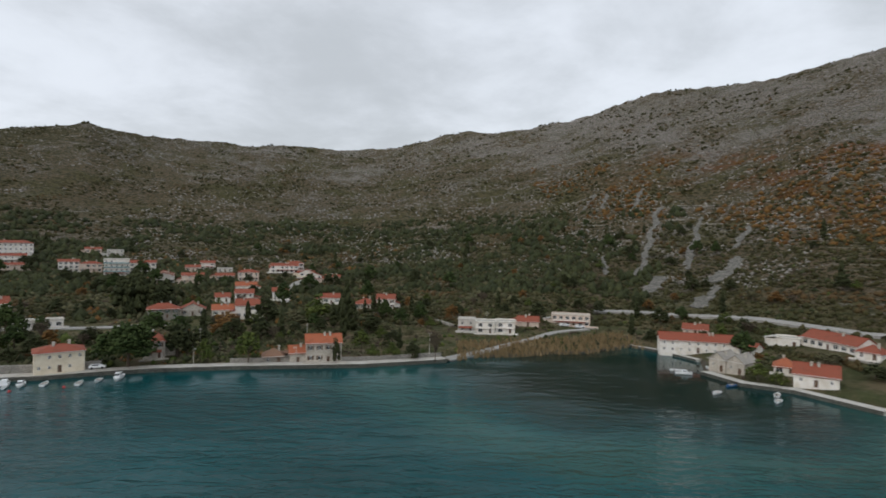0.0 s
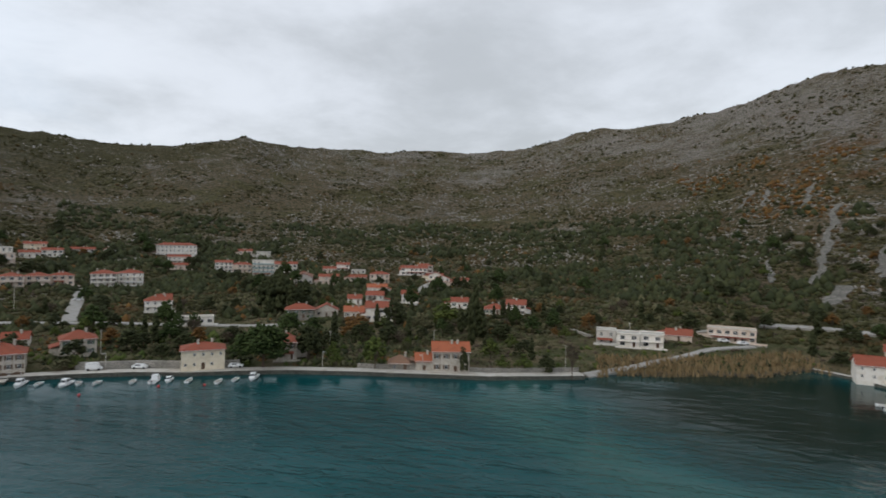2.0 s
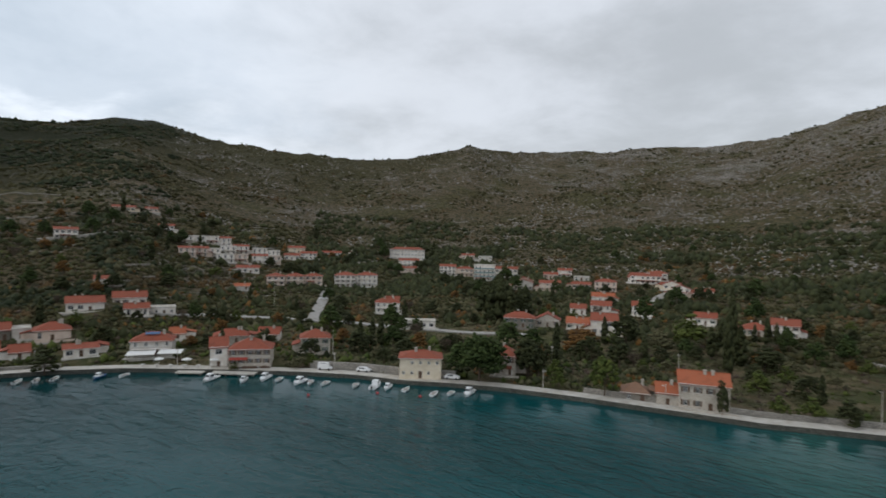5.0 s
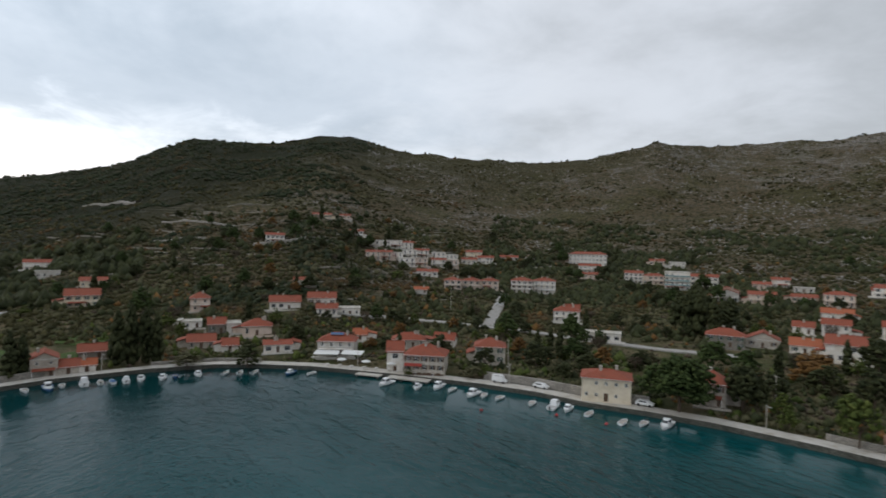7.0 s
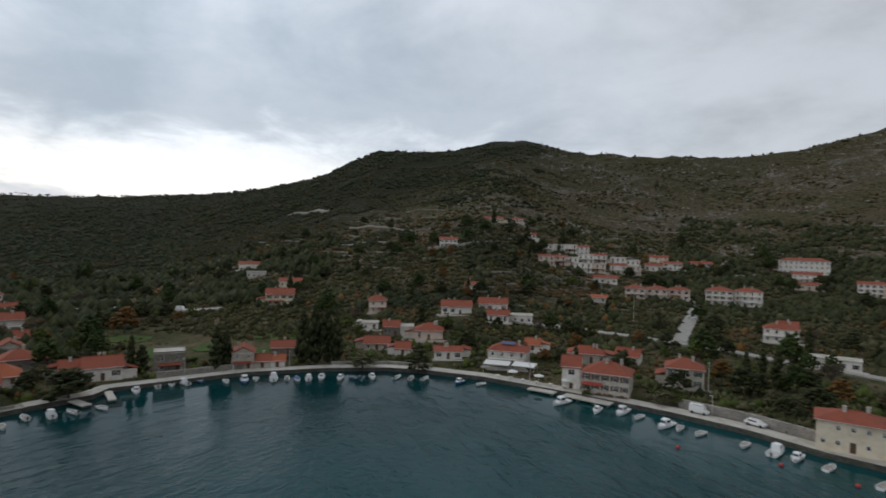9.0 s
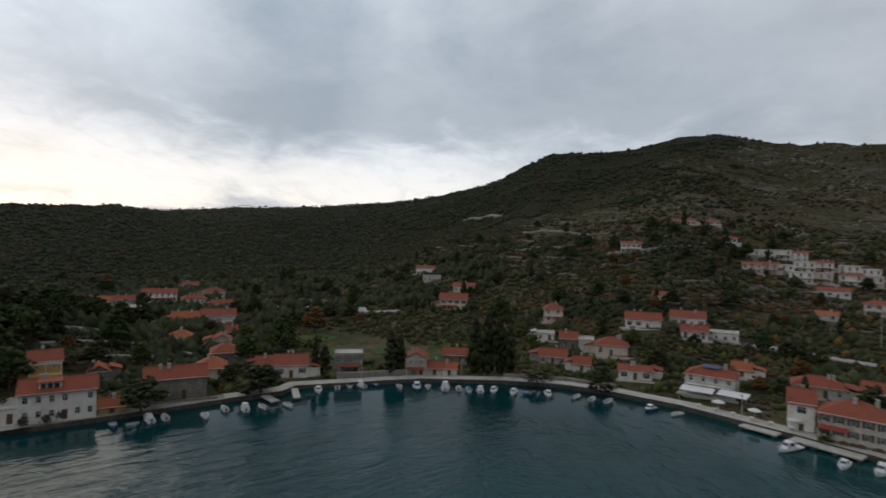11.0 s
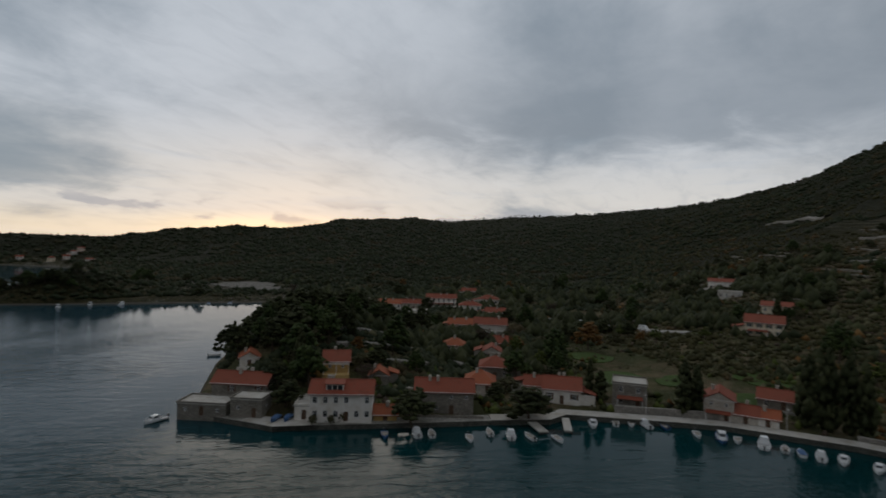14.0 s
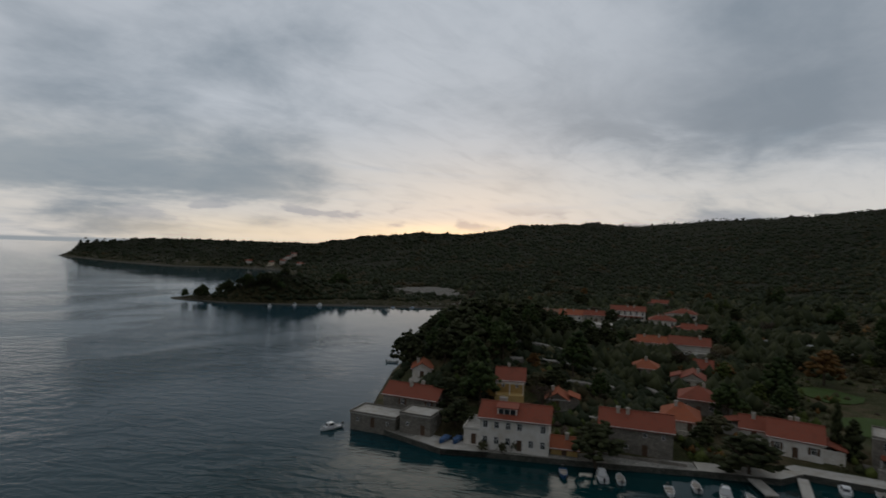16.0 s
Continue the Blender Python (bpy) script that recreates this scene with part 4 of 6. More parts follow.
house(-269.6, -45.7, 294, 13.3, 9, 2, 2.37, "grey", "red", "gable")
house(-105.6, 262.7, 201, 9.4, 9, 1, 3.02, "white", "new", "gable")
house(27.4, 233.9, 173, 8.3, 9, 2, 2.30, "white", "red", "flat", style="wide")
house(10.9, 236.0, 177, 7.3, 8, 2, 2.49, "grey", "red", "flat")
house(-239.9, 137.3, 247, 8.7, 7, 1, 3.22, "white", "red", "gable")
house(-119.2, 260.9, 204, 11.0, 9, 1, 3.40, "lime", "red", "gable_front")
house(129.4, 203.1, 147, 7.6, 8, 1, 2.99, "white", "red", "flat")
house(-250.3, 122.7, 251, 12.7, 9, 1, 3.60, "white", "red", "gable")
house(-239.9, 148.2, 244, 8.5, 7, 1, 3.05, "white", "red", "flat")
house(-272.0, -60.7, 297, 10.1, 8, 1, 3.04, "lime", "new", "gable")
house(39.2, 246.9, 171, 9.5, 8, 1, 2.30, "pink", "red", "gable")
house(-253.6, 140.7, 247, 12.4, 9, 1, 3.60, "white", "red", "gable")
house(-270.3, 92.8, 259, 7.7, 9, 2, 2.76, "pink", "red", "hip")
house(109.8, 235.5, 155, 9.9, 8, 1, 2.30, "pink", "red", "gable")
house(-278.0, -87.0, 301, 10.4, 8, 2, 2.95, "white", "red", "flat")
house(60.8, 256.8, 167, 17.7, 8, 2, 2.4, "pink", "red", "flat")
house(-197.3, 239.6, 222, 12.1, 8, 2, 2.73, "white", "red", "hip")
house(-200.6, 247.2, 221, 6.7, 8, 2, 2.48, "grey", "red", "gable")
house(-109.3, 301.3, 199, 9.7, 8, 2, 2.56, "white", "red", "gable")
house(-120.5, 299.4, 201, 7.7, 8, 1, 2.90, "white", "red", "gable")
house(-279.3, 140.7, 249, 7.1, 7, 1, 2.41, "white", "red", "gable")
house(-298.1, 51.8, 268, 12.7, 10, 2, 2.50, "cream", "red", "gable")
house(-29.5, 288.1, 186, 9.6, 9, 2, 2.51, "white", "red", "gable")
house(-40.0, 287.0, 188, 11.1, 9, 1, 2.76, "lime", "red", "hip")
house(-324.0, -67.0, 293, 10.3, 8, 1, 2.81, "white", "red", "gable")
house(-273.3, 206.9, 237, 8.0, 7, 1, 2.30, "grey", "new", "gable")
house(-60.8, 299.8, 191, 8.9, 8, 1, 3.44, "white", "red", "gable")
house(-120.9, 336.2, 199, 12.3, 8, 1, 3.59, "white", "new", "gable")
house(-336.9, 57.5, 267, 11.5, 9, 1, 3.60, "cream", "red", "gable")
house(-340.4, -89.6, 296, 12.5, 9, 1, 3.60, "white", "red", "hip")
house(-279.4, 233.0, 234, 10.2, 9, 2, 2.72, "pink", "red", "hip")
house(-323.3, -131.7, 304, 11.8, 9, 1, 3.44, "white", "new", "gable")
house(-92.0, 310.4, 197, 8.7, 8, 2, 2.46, "white", "red", "gable")
house(-331.1, -122.7, 302, 11.1, 8, 1, 3.60, "lime", "red", "gable")
house(-277.5, 245.3, 232, 10.9, 9, 2, 2.77, "pink", "red", "hip")
house(-262.2, 272.1, 226, 13.1, 10, 3, 2.50, "white", "red", "hip")
house(-275.7, 258.2, 230, 10.7, 9, 2, 2.82, "pink", "red", "hip")
house(-326.0, -148.2, 306, 11.6, 8, 1, 2.56, "dark", "old", "gable")
house(-256.4, 285.3, 224, 13.1, 10, 3, 2.46, "white", "red", "hip")
house(-162.3, 354.5, 204, 13.1, 9, 2, 2.60, "pink", "red", "gable")
house(-355.5, -116.4, 299, 18.2, 9, 2, 2.55, "white", "red", "gable")
house(-131.4, 369.3, 199, 13.3, 9, 2, 3.22, "pink", "red", "hip")
house(-310.1, 235.1, 236, 13.2, 8, 1, 3.60, "white", "red", "gable")
house(-181.7, 355.7, 207, 12.2, 8, 2, 2.58, "pink", "red", "gable_front")
house(-148.3, 371.9, 201, 11.9, 8, 1, 2.92, "pink", "red", "gable")
house(-379.6, -95.7, 294, 12.7, 9, 1, 3.60, "white", "red", "hip")
house(-380.8, 38.8, 271, 11.1, 8, 1, 3.60, "grey", "red", "flat")
house(-372.7, 157.8, 252, 11.5, 8, 2, 2.86, "white", "red", "gable")
house(-125.1, 403.9, 196, 6.2, 9, 1, 3.60, "white", "red", "gable")
house(-83.1, 370.4, 193, 7.6, 8, 1, 2.74, "pink", "red", "gable")
house(-87.2, 370.0, 193, 10.1, 9, 2, 2.54, "white", "red", "gable_front")
house(-219.6, 367.4, 211, 15.0, 9, 4, 2.84, "glassy", "red", "flat")
house(-159.2, 398.9, 201, 10.5, 8, 1, 2.46, "grey", "red", "flat")
house(-181.0, 395.4, 204, 10.0, 8, 1, 3.13, "pink", "red", "gable")
house(-414.9, 33.8, 271, 14.0, 9, 2, 2.39, "white", "red", "gable")
house(-179.3, 350.8, 207, 12.4, 8, 2, 2.41, "grey", "red", "gable_front")
house(-213.2, 387.7, 209, 16.5, 9, 2, 3.14, "white", "red", "gable")
house(-175.0, 406.4, 203, 9.9, 8, 2, 2.40, "white", "red", "gable")
house(-240.8, 373.4, 214, 13.3, 8, 2, 3.06, "pink", "red", "hip")
house(-252.2, 367.6, 215, 11.9, 8, 3, 2.42, "white", "red", "gable")
house(-277.4, 350.7, 220, 13.4, 7, 1, 3.41, "pink", "red", "gable")
house(-97.0, 390.5, 194, 10.0, 9, 1, 3.60, "white", "red", "gable_front")
house(-342.1, 293.7, 232, 11.2, 8, 1, 3.45, "white", "red", "gable")
house(-428.1, -133.3, 296, 10.2, 8, 1, 3.33, "grey", "red", "gable")
house(-343.1, 310.4, 230, 11.9, 8, 2, 2.30, "white", "red", "gable")
house(-117.2, 404.8, 196, 19.5, 10, 2, 2.57, "white", "red", "gable")
house(-291.0, 368.3, 220, 15.9, 8, 2, 2.70, "white", "red", "gable")
house(-402.1, 230.5, 244, 9.9, 8, 2, 2.30, "white", "red", "gable")
house(-357.9, 310.6, 231, 12.5, 8, 2, 2.30, "cream", "red", "gable")
house(-354.1, 342.3, 228, 17.6, 8, 1, 2.30, "grey", "red", "gable")
house(-435.4, 215.8, 247, 14.7, 9, 1, 3.25, "cream", "red", "gable")
house(-310.1, 388.7, 220, 29.2, 10, 3, 3.04, "white", "red", "hip")
house(-345.7, 361.3, 226, 9.9, 8, 1, 2.30, "white", "red", "gable_front")
house(-260.6, 433.9, 211, 11.7, 8, 2, 2.32, "grey", "red", "flat")
house(-447.0, 237.7, 245, 15.1, 8, 1, 2.92, "pink", "red", "gable")
house(-279.5, 435.8, 213, 11.2, 8, 1, 3.60, "pink", "red", "gable")

# stepped rows of white apartments on the western slope
for x, y, w_, fl, wl, rf in ((-375.9, 230.0, 10.5, 2, "white", "flat"), (-380.6, 242.1, 10.5, 2, "white", "flat"), (-382.2, 253.0, 10.5, 2, "white", "flat"), (-378.5, 260.8, 10, 2, "white", "gable"), (-344.4, 214.4, 10, 2, "pink", "gable"),
                             (-347.7, 224.7, 10, 2, "pink", "gable"), (-348.1, 233.8, 10, 2, "white", "flat"), (-357.3, 251.1, 10.5, 2, "white", "flat"), (-358.5, 262.0, 10.5, 2, "white", "gable"), (-353.0, 273.5, 10, 2, "white", "flat"), (-335.2, 235.2, 11, 2, "white", "flat"),
                             (-335.4, 245.8, 10.5, 2, "pink", "flat"), (-346.4, 280.5, 9, 2, "white", "flat"), (-333.0, 259.8, 10, 2, "white", "gable"), (-331.3, 269.9, 9.5, 2, "pink", "flat")):
    house(x, y, 237, w_, 8.5, fl, 2.75, wl, "red", rf, f"{WALL_WORD[wl]} stepped apartment block with terraces" + (" and a red tile roof" if rf == "gable" else " and a flat roof"), "apartment house", style="french", rise=1.2 if rf == "gable" else None, group="stepped apartments")
# villas above the white ramp, cottages on the far isthmus
for x, y, f_, w_, d_, fl, wl, rf, kd in ((-112.2, 413.7, 195, 13, 8, 2, "white", "red", "hip"), (-98.1, 391.3, 192, 12, 8, 1, "cream", "red", "gable"), (-76.2, 377.6, 188, 10, 8, 1, "pink", "red", "gable"), (-421.4, -785.4, 335, 8, 7, 2, "white", "red", "gable"),
                                         (-437.9, -742.0, 330, 8, 7, 2, "cream", "red", "hip"), (-451.8, -733.3, 330, 8, 7, 2, "white", "red", "gable"), (-469.3, -750.5, 330, 8, 7, 2, "white", "red", "hip"), (-481.9, -756.6, 330, 8, 7, 2, "pink", "red", "gable"), (-463.2, -701.7, 325, 8, 7, 1, "white", "red", "gable")):
    house(x, y, f_, w_, d_, fl, 2.8, wl, rf, kd)

# the large houses on the water
white_house = house(-156.9, -30.9, 303, 13.4, 8.0, 2, 3.0, "white", "red", "gable", "white rendered waterfront house with red tile roof and dark windows", base=1.4, style="tall", rise=2.1, cols=6, plain_front=True)
bm = bmesh.new()
facade(bm, Vector((-3.4, 0.9, 0)), Vector((1, 0, 0)), Vector((0, -1, 0)), 3.8, 6.2, 7.8, [(0.25 + 1.15 * k, 1.25 + 1.15 * k, 6.55, 7.6) for k in range(3)], 0.12)
for sx in (-3.4, 0.4):
    bm.faces.new([bm.verts.new(q) for q in ((sx, 0.9, 6.2), (sx, 0.9, 7.8), (sx, 4.0, 7.8), (sx, 3.2, 6.2))])
dormer = part("dormer", bm, white_paint, white_house, "white dormer with three small windows")
bm = bmesh.new()
slab(bm, [[(-3.65, 0.6, 7.95), (0.65, 0.6, 7.95), (0.65, 4.0, 8.25), (-3.65, 4.0, 8.25)]], 0.16)
part("dormer_roof", bm, tile_mat, dormer)
for k in range(3):
    bm = bmesh.new()
    box(bm, -3.13 + 1.15 * k, -2.17 + 1.15 * k, 0.96, 1.0, 6.57, 7.58)
    part("pane", bm, glass, dormer)
house(-153.6, -38.4, 303, 4.0, 8.0, 1, 2.9, "white", "red", "flat", "low white rendered side wing with a terrace", base=1.3)
house(-152.8, -58.0, 295, 13.0, 7.0, 2, 2.6, "dark", "red", "gable", "long weathered stone harbour house with red tile roof", base=1.3, style="tall", rise=2.0)
house(-148.0, -50.0, 295, 7.0, 6.0, 1, 3.8, "dark", "red", "flat", "stone front wing with an arched doorway and roof terrace", base=1.2, style="small")
house(-143.6, -59.0, 295, 11.0, 6.5, 1, 2.5, "dark", "red", "flat", "low stone boathouse with a pale flat roof", "boathouse", base=1.1, style="small", name="boathouse")
house(97.5, 206.5, 165, 27.0, 8.5, 2, 2.3, "white", "red", "gable", "long white rendered warehouse with a red tile roof", "warehouse", base=1.6, style="small", name="warehouse", rise=2.4)
for x, y in ((93.5, 172.9), (90.1, 177.5)):
    house(x, y, 126, 5.4, 8.5, 1, 4.0, "lime", "stone", "gable_front", "gabled old stone boat store with a stone slab roof", "boathouse", base=1.4, style="small", name="boathouse", rise=2.1)
house(108.0, 156.5, 145, 11.0, 7.5, 1, 3.4, "white", "red", "gable", "white rendered boat shed with red tile roof", "boathouse", base=1.8, style="small", name="boathouse", rise=2.8)
house(135.5, 191.0, 100, 22.0, 9.0, 1, 3.3, "white", "red", "gable", "long white single-storey house with a red tile roof", rise=2.6)

# ---- stone walls behind the quays ----
ribbon("stone_wall", BAY[20:24], 0.6, 0.8, 3.4, dry_stone, "tall dry stone garden wall behind the quay", "wall", setback=5.4, kind="", wet=False)
ribbon("stone_wall", BAY[29:32], 0.6, 0.8, 2.8, dry_stone, "dry stone retaining wall behind the inner quay", "wall", setback=4.6, kind="", wet=False)
ribbon("stone_wall", BAY[16:19], 0.5, 0.8, 2.5, dry_stone, "low stone garden wall along the promenade", "wall", setback=5.2, kind="", wet=False)
ribbon("stone_wall", BAY[26:29], 0.5, 0.8, 2.1, dry_stone, "low stone wall along the inner quay", "wall", setback=4.8, kind="", wet=False)


def draped(name, pts, width, mat, label, category, lift=0.35, kind="structure", ragged=0.0):
    """A strip laid on the ground along a line."""
    fine = []
    for (ax, ay), (bx, by) in zip(pts, pts[1:]):
        n_ = max(2, int(math.hypot(bx - ax, by - ay) / 3))
        fine += [(ax + (bx - ax) * k / n_, ay + (by - ay) * k / n_) for k in range(n_)]
    fine.append(pts[-1])
    fine = np.array(fine, float)
    for _ in range(3):
        fine[1:-1] = (fine[:-2] + 2 * fine[1:-1] + fine[2:]) / 4
    bm = bmesh.new()
    rows = []
    for i, p in enumerate(fine):
        d = fine[min(i + 1, len(fine) - 1)] - fine[max(i - 1, 0)]
        d = d / (np.hypot(*d) + 1e-6)
        row = []
        half = width / 2 * (1 + ragged * (rng.random() - 0.5))
        if ragged and i in (0, len(fine) - 1):
            half *= 0.35
        for s in (-1, -0.33, 0.33, 1):
            q = p + np.array((-d[1], d[0])) * s * half
            row.append((q[0], q[1]))
        zs = [ground_z(*q) for q in row]
        level = max(zs) if not ragged else None
        row = [bm.verts.new((q[0], q[1], (z if ragged else (z + level) / 2) + lift)) for q, z in zip(row, zs)]
        rows.append([bm.verts.new((row[0].co.x, row[0].co.y, row[0].co.z - 2.2)), *row, bm.verts.new((row[-1].co.x, row[-1].co.y, row[-1].co.z - 2.2))])
        FOOT.append((p[0], p[1], width * 0.45))
    for r0, r1 in zip(rows, rows[1:]):
        for i in range(5):
            bm.faces.new((r0[i], r0[i + 1], r1[i + 1], r1[i]))
    bmesh.ops.recalc_face_normals(bm, faces=bm.faces)
    return tagged(new(name, finish_mesh(name, bm, mat)), label, category, kind=kind)


draped("road_1", [(-207, 200), (-221, 214), (-233, 227), (-248, 243), (-263, 258)], 5.5, asphalt, "pale concrete driveway climbing to the apartment houses", "road")
draped("road_2", [(-245, 140), (-237, 153), (-234, 165), (-226, 174), (-219, 184), (-207, 197), (-192, 208), (-171, 217), (-155, 225), (-143, 227), (-118, 240)], 5.0, asphalt, "pale village road above the waterfront gardens", "road")
draped("road_3", [(78, 282), (91, 280), (103, 276), (116, 265), (128, 255), (138, 244), (143, 232), (148, 221), (152, 211), (157, 192)], 5.5, asphalt, "coast road along the foot of the mountain", "road")
draped("road_4", [(2, 191), (11, 201), (19, 205), (25, 212), (36, 223), (50, 239), (67, 250)], 3.2, asphalt, "pale gravel ramp from the quay to the parking place", "road")
draped("road_5", [(-87, 302), (-96, 335), (-98, 360), (-98, 378)], 5.0, asphalt, "steep pale lane between the upper houses", "road")
draped("road_6", [(-329, -61), (-325, -44), (-321, -27), (-319, -8), (-308, 11), (-302, 26)], 5.0, asphalt, "pale road at the back of the flat fields", "road")
wobble = random.Random(11)
scree = stone("scree", (0.22, 0.205, 0.18), (0.10, 0.095, 0.08), 0.8)
for pts, wd in (([(141, 381), (131, 358), (121, 337)], 7), ([(131, 330), (119, 303)], 14), ([(167, 368), (151, 335)], 5), ([(181, 335), (169, 322), (154, 305)], 13), ([(150, 297), (139, 280)], 8),
                ([(114, 385), (101, 342)], 6), ([(138, 286), (129, 274)], 12), ([(162, 588), (135, 521)], 7), ([(166, 560), (147, 505)], 7), ([(201, 550), (169, 482)], 7), ([(187, 473), (150, 397), (135, 365)], 7),
                ([(202, 427), (180, 388), (152, 340)], 6), ([(119, 468), (113, 439)], 6), ([(215, 385), (188, 352)], 7), ([(-338, -290), (-352, -284), (-358, -272)], 42), ([(-372, -300), (-384, -282)], 34)):
    line = [pts[0]]
    for (x0, y0), (x1, y1) in zip(pts, pts[1:]):
        k_ = max(1, int(math.hypot(x1 - x0, y1 - y0) / 9))
        line += [(x0 + (x1 - x0) * i / k_ + wobble.uniform(-1, 1) * wd * 0.4, y0 + (y1 - y0) * i / k_ + wobble.uniform(-1, 1) * wd * 0.4) for i in range(1, k_ + 1)]
    pts = line
    draped("scree", pts, wd * 0.55, scree, "pale grey limestone scree on the open slope", "scree", 0.5, ragged=1.3)
for pts, wd in (([(-379, 146), (-361, 174)], 4), ([(-826, 70), (-716, 116)], 7), ([(-528, 114), (-441, 150)], 2), ([(-443, 97), (-417, 125)], 2), ([(-3, 258), (6, 245)], 1.2), ([(-319, 329), (-317, 358)], 2)):
    draped("terrace_wall", pts, wd, dry_stone, "pale dry stone terrace on the cultivated slope", "terrace", 1.0, kind="")

for pts in ([(-186, -52), (-196, -46), (-206, -38)], [(-190, -60), (-202, -54), (-214, -46)], [(-182, -30), (-190, -26), (-200, -22)], [(-196, -68), (-210, -60), (-222, -52)], [(-214, -30), (-220, -40), (-226, -52)]):
    draped("terrace_wall", pts, 1.6, dry_stone, "crumbling grey dry stone garden terrace above the harbour", "terrace wall", 0.9, kind="")

# dry stone terraces along the contours of the slope
for k in range(60, 185):
    a, r = radians(rng.uniform(-34, -22) if k >= 160 else rng.uniform(44, 100)), rng.uniform(330 if k >= 160 else 235, 560 if k >= 160 else 520)
    x, y = MID[0] - math.sin(a) * r, MID[1] + math.cos(a) * r
    z = ground_z(x, y)
    if not 6 < z < (115 if k >= 160 else 75) or any((x - fx) ** 2 + (y - fy) ** 2 < (fr + 6) ** 2 for fx, fy, fr in FOOT):
        continue
    line, step_ = [(x, y)], 6.0
    for _ in range(rng.randint(2, 6)):
        gx0, gy0 = ground_z(x + 4, y) - ground_z(x - 4, y), ground_z(x, y + 4) - ground_z(x, y - 4)
        g = math.hypot(gx0, gy0) + 1e-6
        x, y = x - gy0 / g * step_, y + gx0 / g * step_
        line.append((x, y))
    draped("terrace_wall", line, 0.8, lime_dark, "low weathered dry stone terrace wall along the slope", "terrace wall", rng.uniform(0.4, 0.9), kind="")

# ---- plants ----
# a ragged eight-sided lump: the unit of all foliage
ICO_V = np.array([(1, 0, 0), (0, 1, 0), (-1, 0, 0), (0, -1, 0), (0, 0, 1), (0, 0, -1)], float)
ICO_F = np.array([(0, 1, 4), (1, 2, 4), (2, 3, 4), (3, 0, 4), (1, 0, 5), (2, 1, 5), (3, 2, 5), (0, 3, 5)])
nrng = np.random.default_rng(5)


def clumps(centres, radii, jitter=0.35):
    """Vertices and faces of many ragged clumps; radii: (n, 3)."""
    n_ = len(centres)
    v = ICO_V[None] * (1 + (nrng.random((n_, len(ICO_V), 1)) - 0.5) * 2 * jitter)
    turn = nrng.random(n_) * 2 * np.pi
    cs, sn = np.cos(turn)[:, None], np.sin(turn)[:, None]
    v = np.stack([v[..., 0] * cs - v[..., 1] * sn, v[..., 0] * sn + v[..., 1] * cs, v[..., 2]], -1)
    v = v * radii[:, None, :] + centres[:, None, :]
    f = ICO_F[None] + (np.arange(n_) * len(ICO_V))[:, None, None]
    return v.reshape(-1, 3), f.reshape(-1, 3)


def clump_mesh(name, v, f, mat):
    me = bpy.data.meshes.new(name)
    me.vertices.add(len(v))
    me.vertices.foreach_set("co", np.asarray(v, np.float32).ravel())
    me.loops.add(f.size)
    me.loops.foreach_set("vertex_index", f.ravel().astype(np.int32))
    me.polygons.add(len(f))
    me.polygons.foreach_set("loop_start", np.arange(0, f.size, 3, dtype=np.int32))
    me.materials.append(mat)
    me.update(calc_edges=True)
    return me


def limb(bm, a, b, ra, rb, sides=6):
    a, b = Vector(a), Vector(b)
    d = (b - a).normalized()
    s = d.orthogonal().normalized()
    t = d.cross(s)
    r0 = [bm.verts.new(a + (s * math.cos(k) + t * math.sin(k)) * ra) for k in np.linspace(0, 2 * math.pi, sides, endpoint=False)]
    r1 = [bm.verts.new(b + (s * math.cos(k) + t * math.sin(k)) * rb) for k in np.linspace(0, 2 * math.pi, sides, endpoint=False)]
    for i in range(sides):
        j = (i + 1) % sides
        bm.faces.new((r0[i], r0[j], r1[j], r1[i]))


# kind: nominal height, width, crown shape, leaf, words
SPECIES = {"pine": (12, 12, "round", leaf_pine, "broad dark green pine"), "oak": (9, 8, "round", leaf_dark, "dense dark evergreen oak"),
           "olive": (5, 6, "round", leaf_olive, "grey-green olive tree"), "garden": (6, 6, "round", leaf_fresh, "leafy bright green garden tree"),
           "rust": (7, 7, "round", leaf_rust, "autumn tree with rust-brown leaves"), "bare": (8, 6, "twigs", leaf_bare, "leafless tree with grey-brown twigs"),
           "grand": (16, 19, "round", leaf_pine, "broad dense dark green pine"), "cypress": (14, 3.6, "spindle", leaf_dark, "tall slender dark cypress")}
TREE_MESH = {}
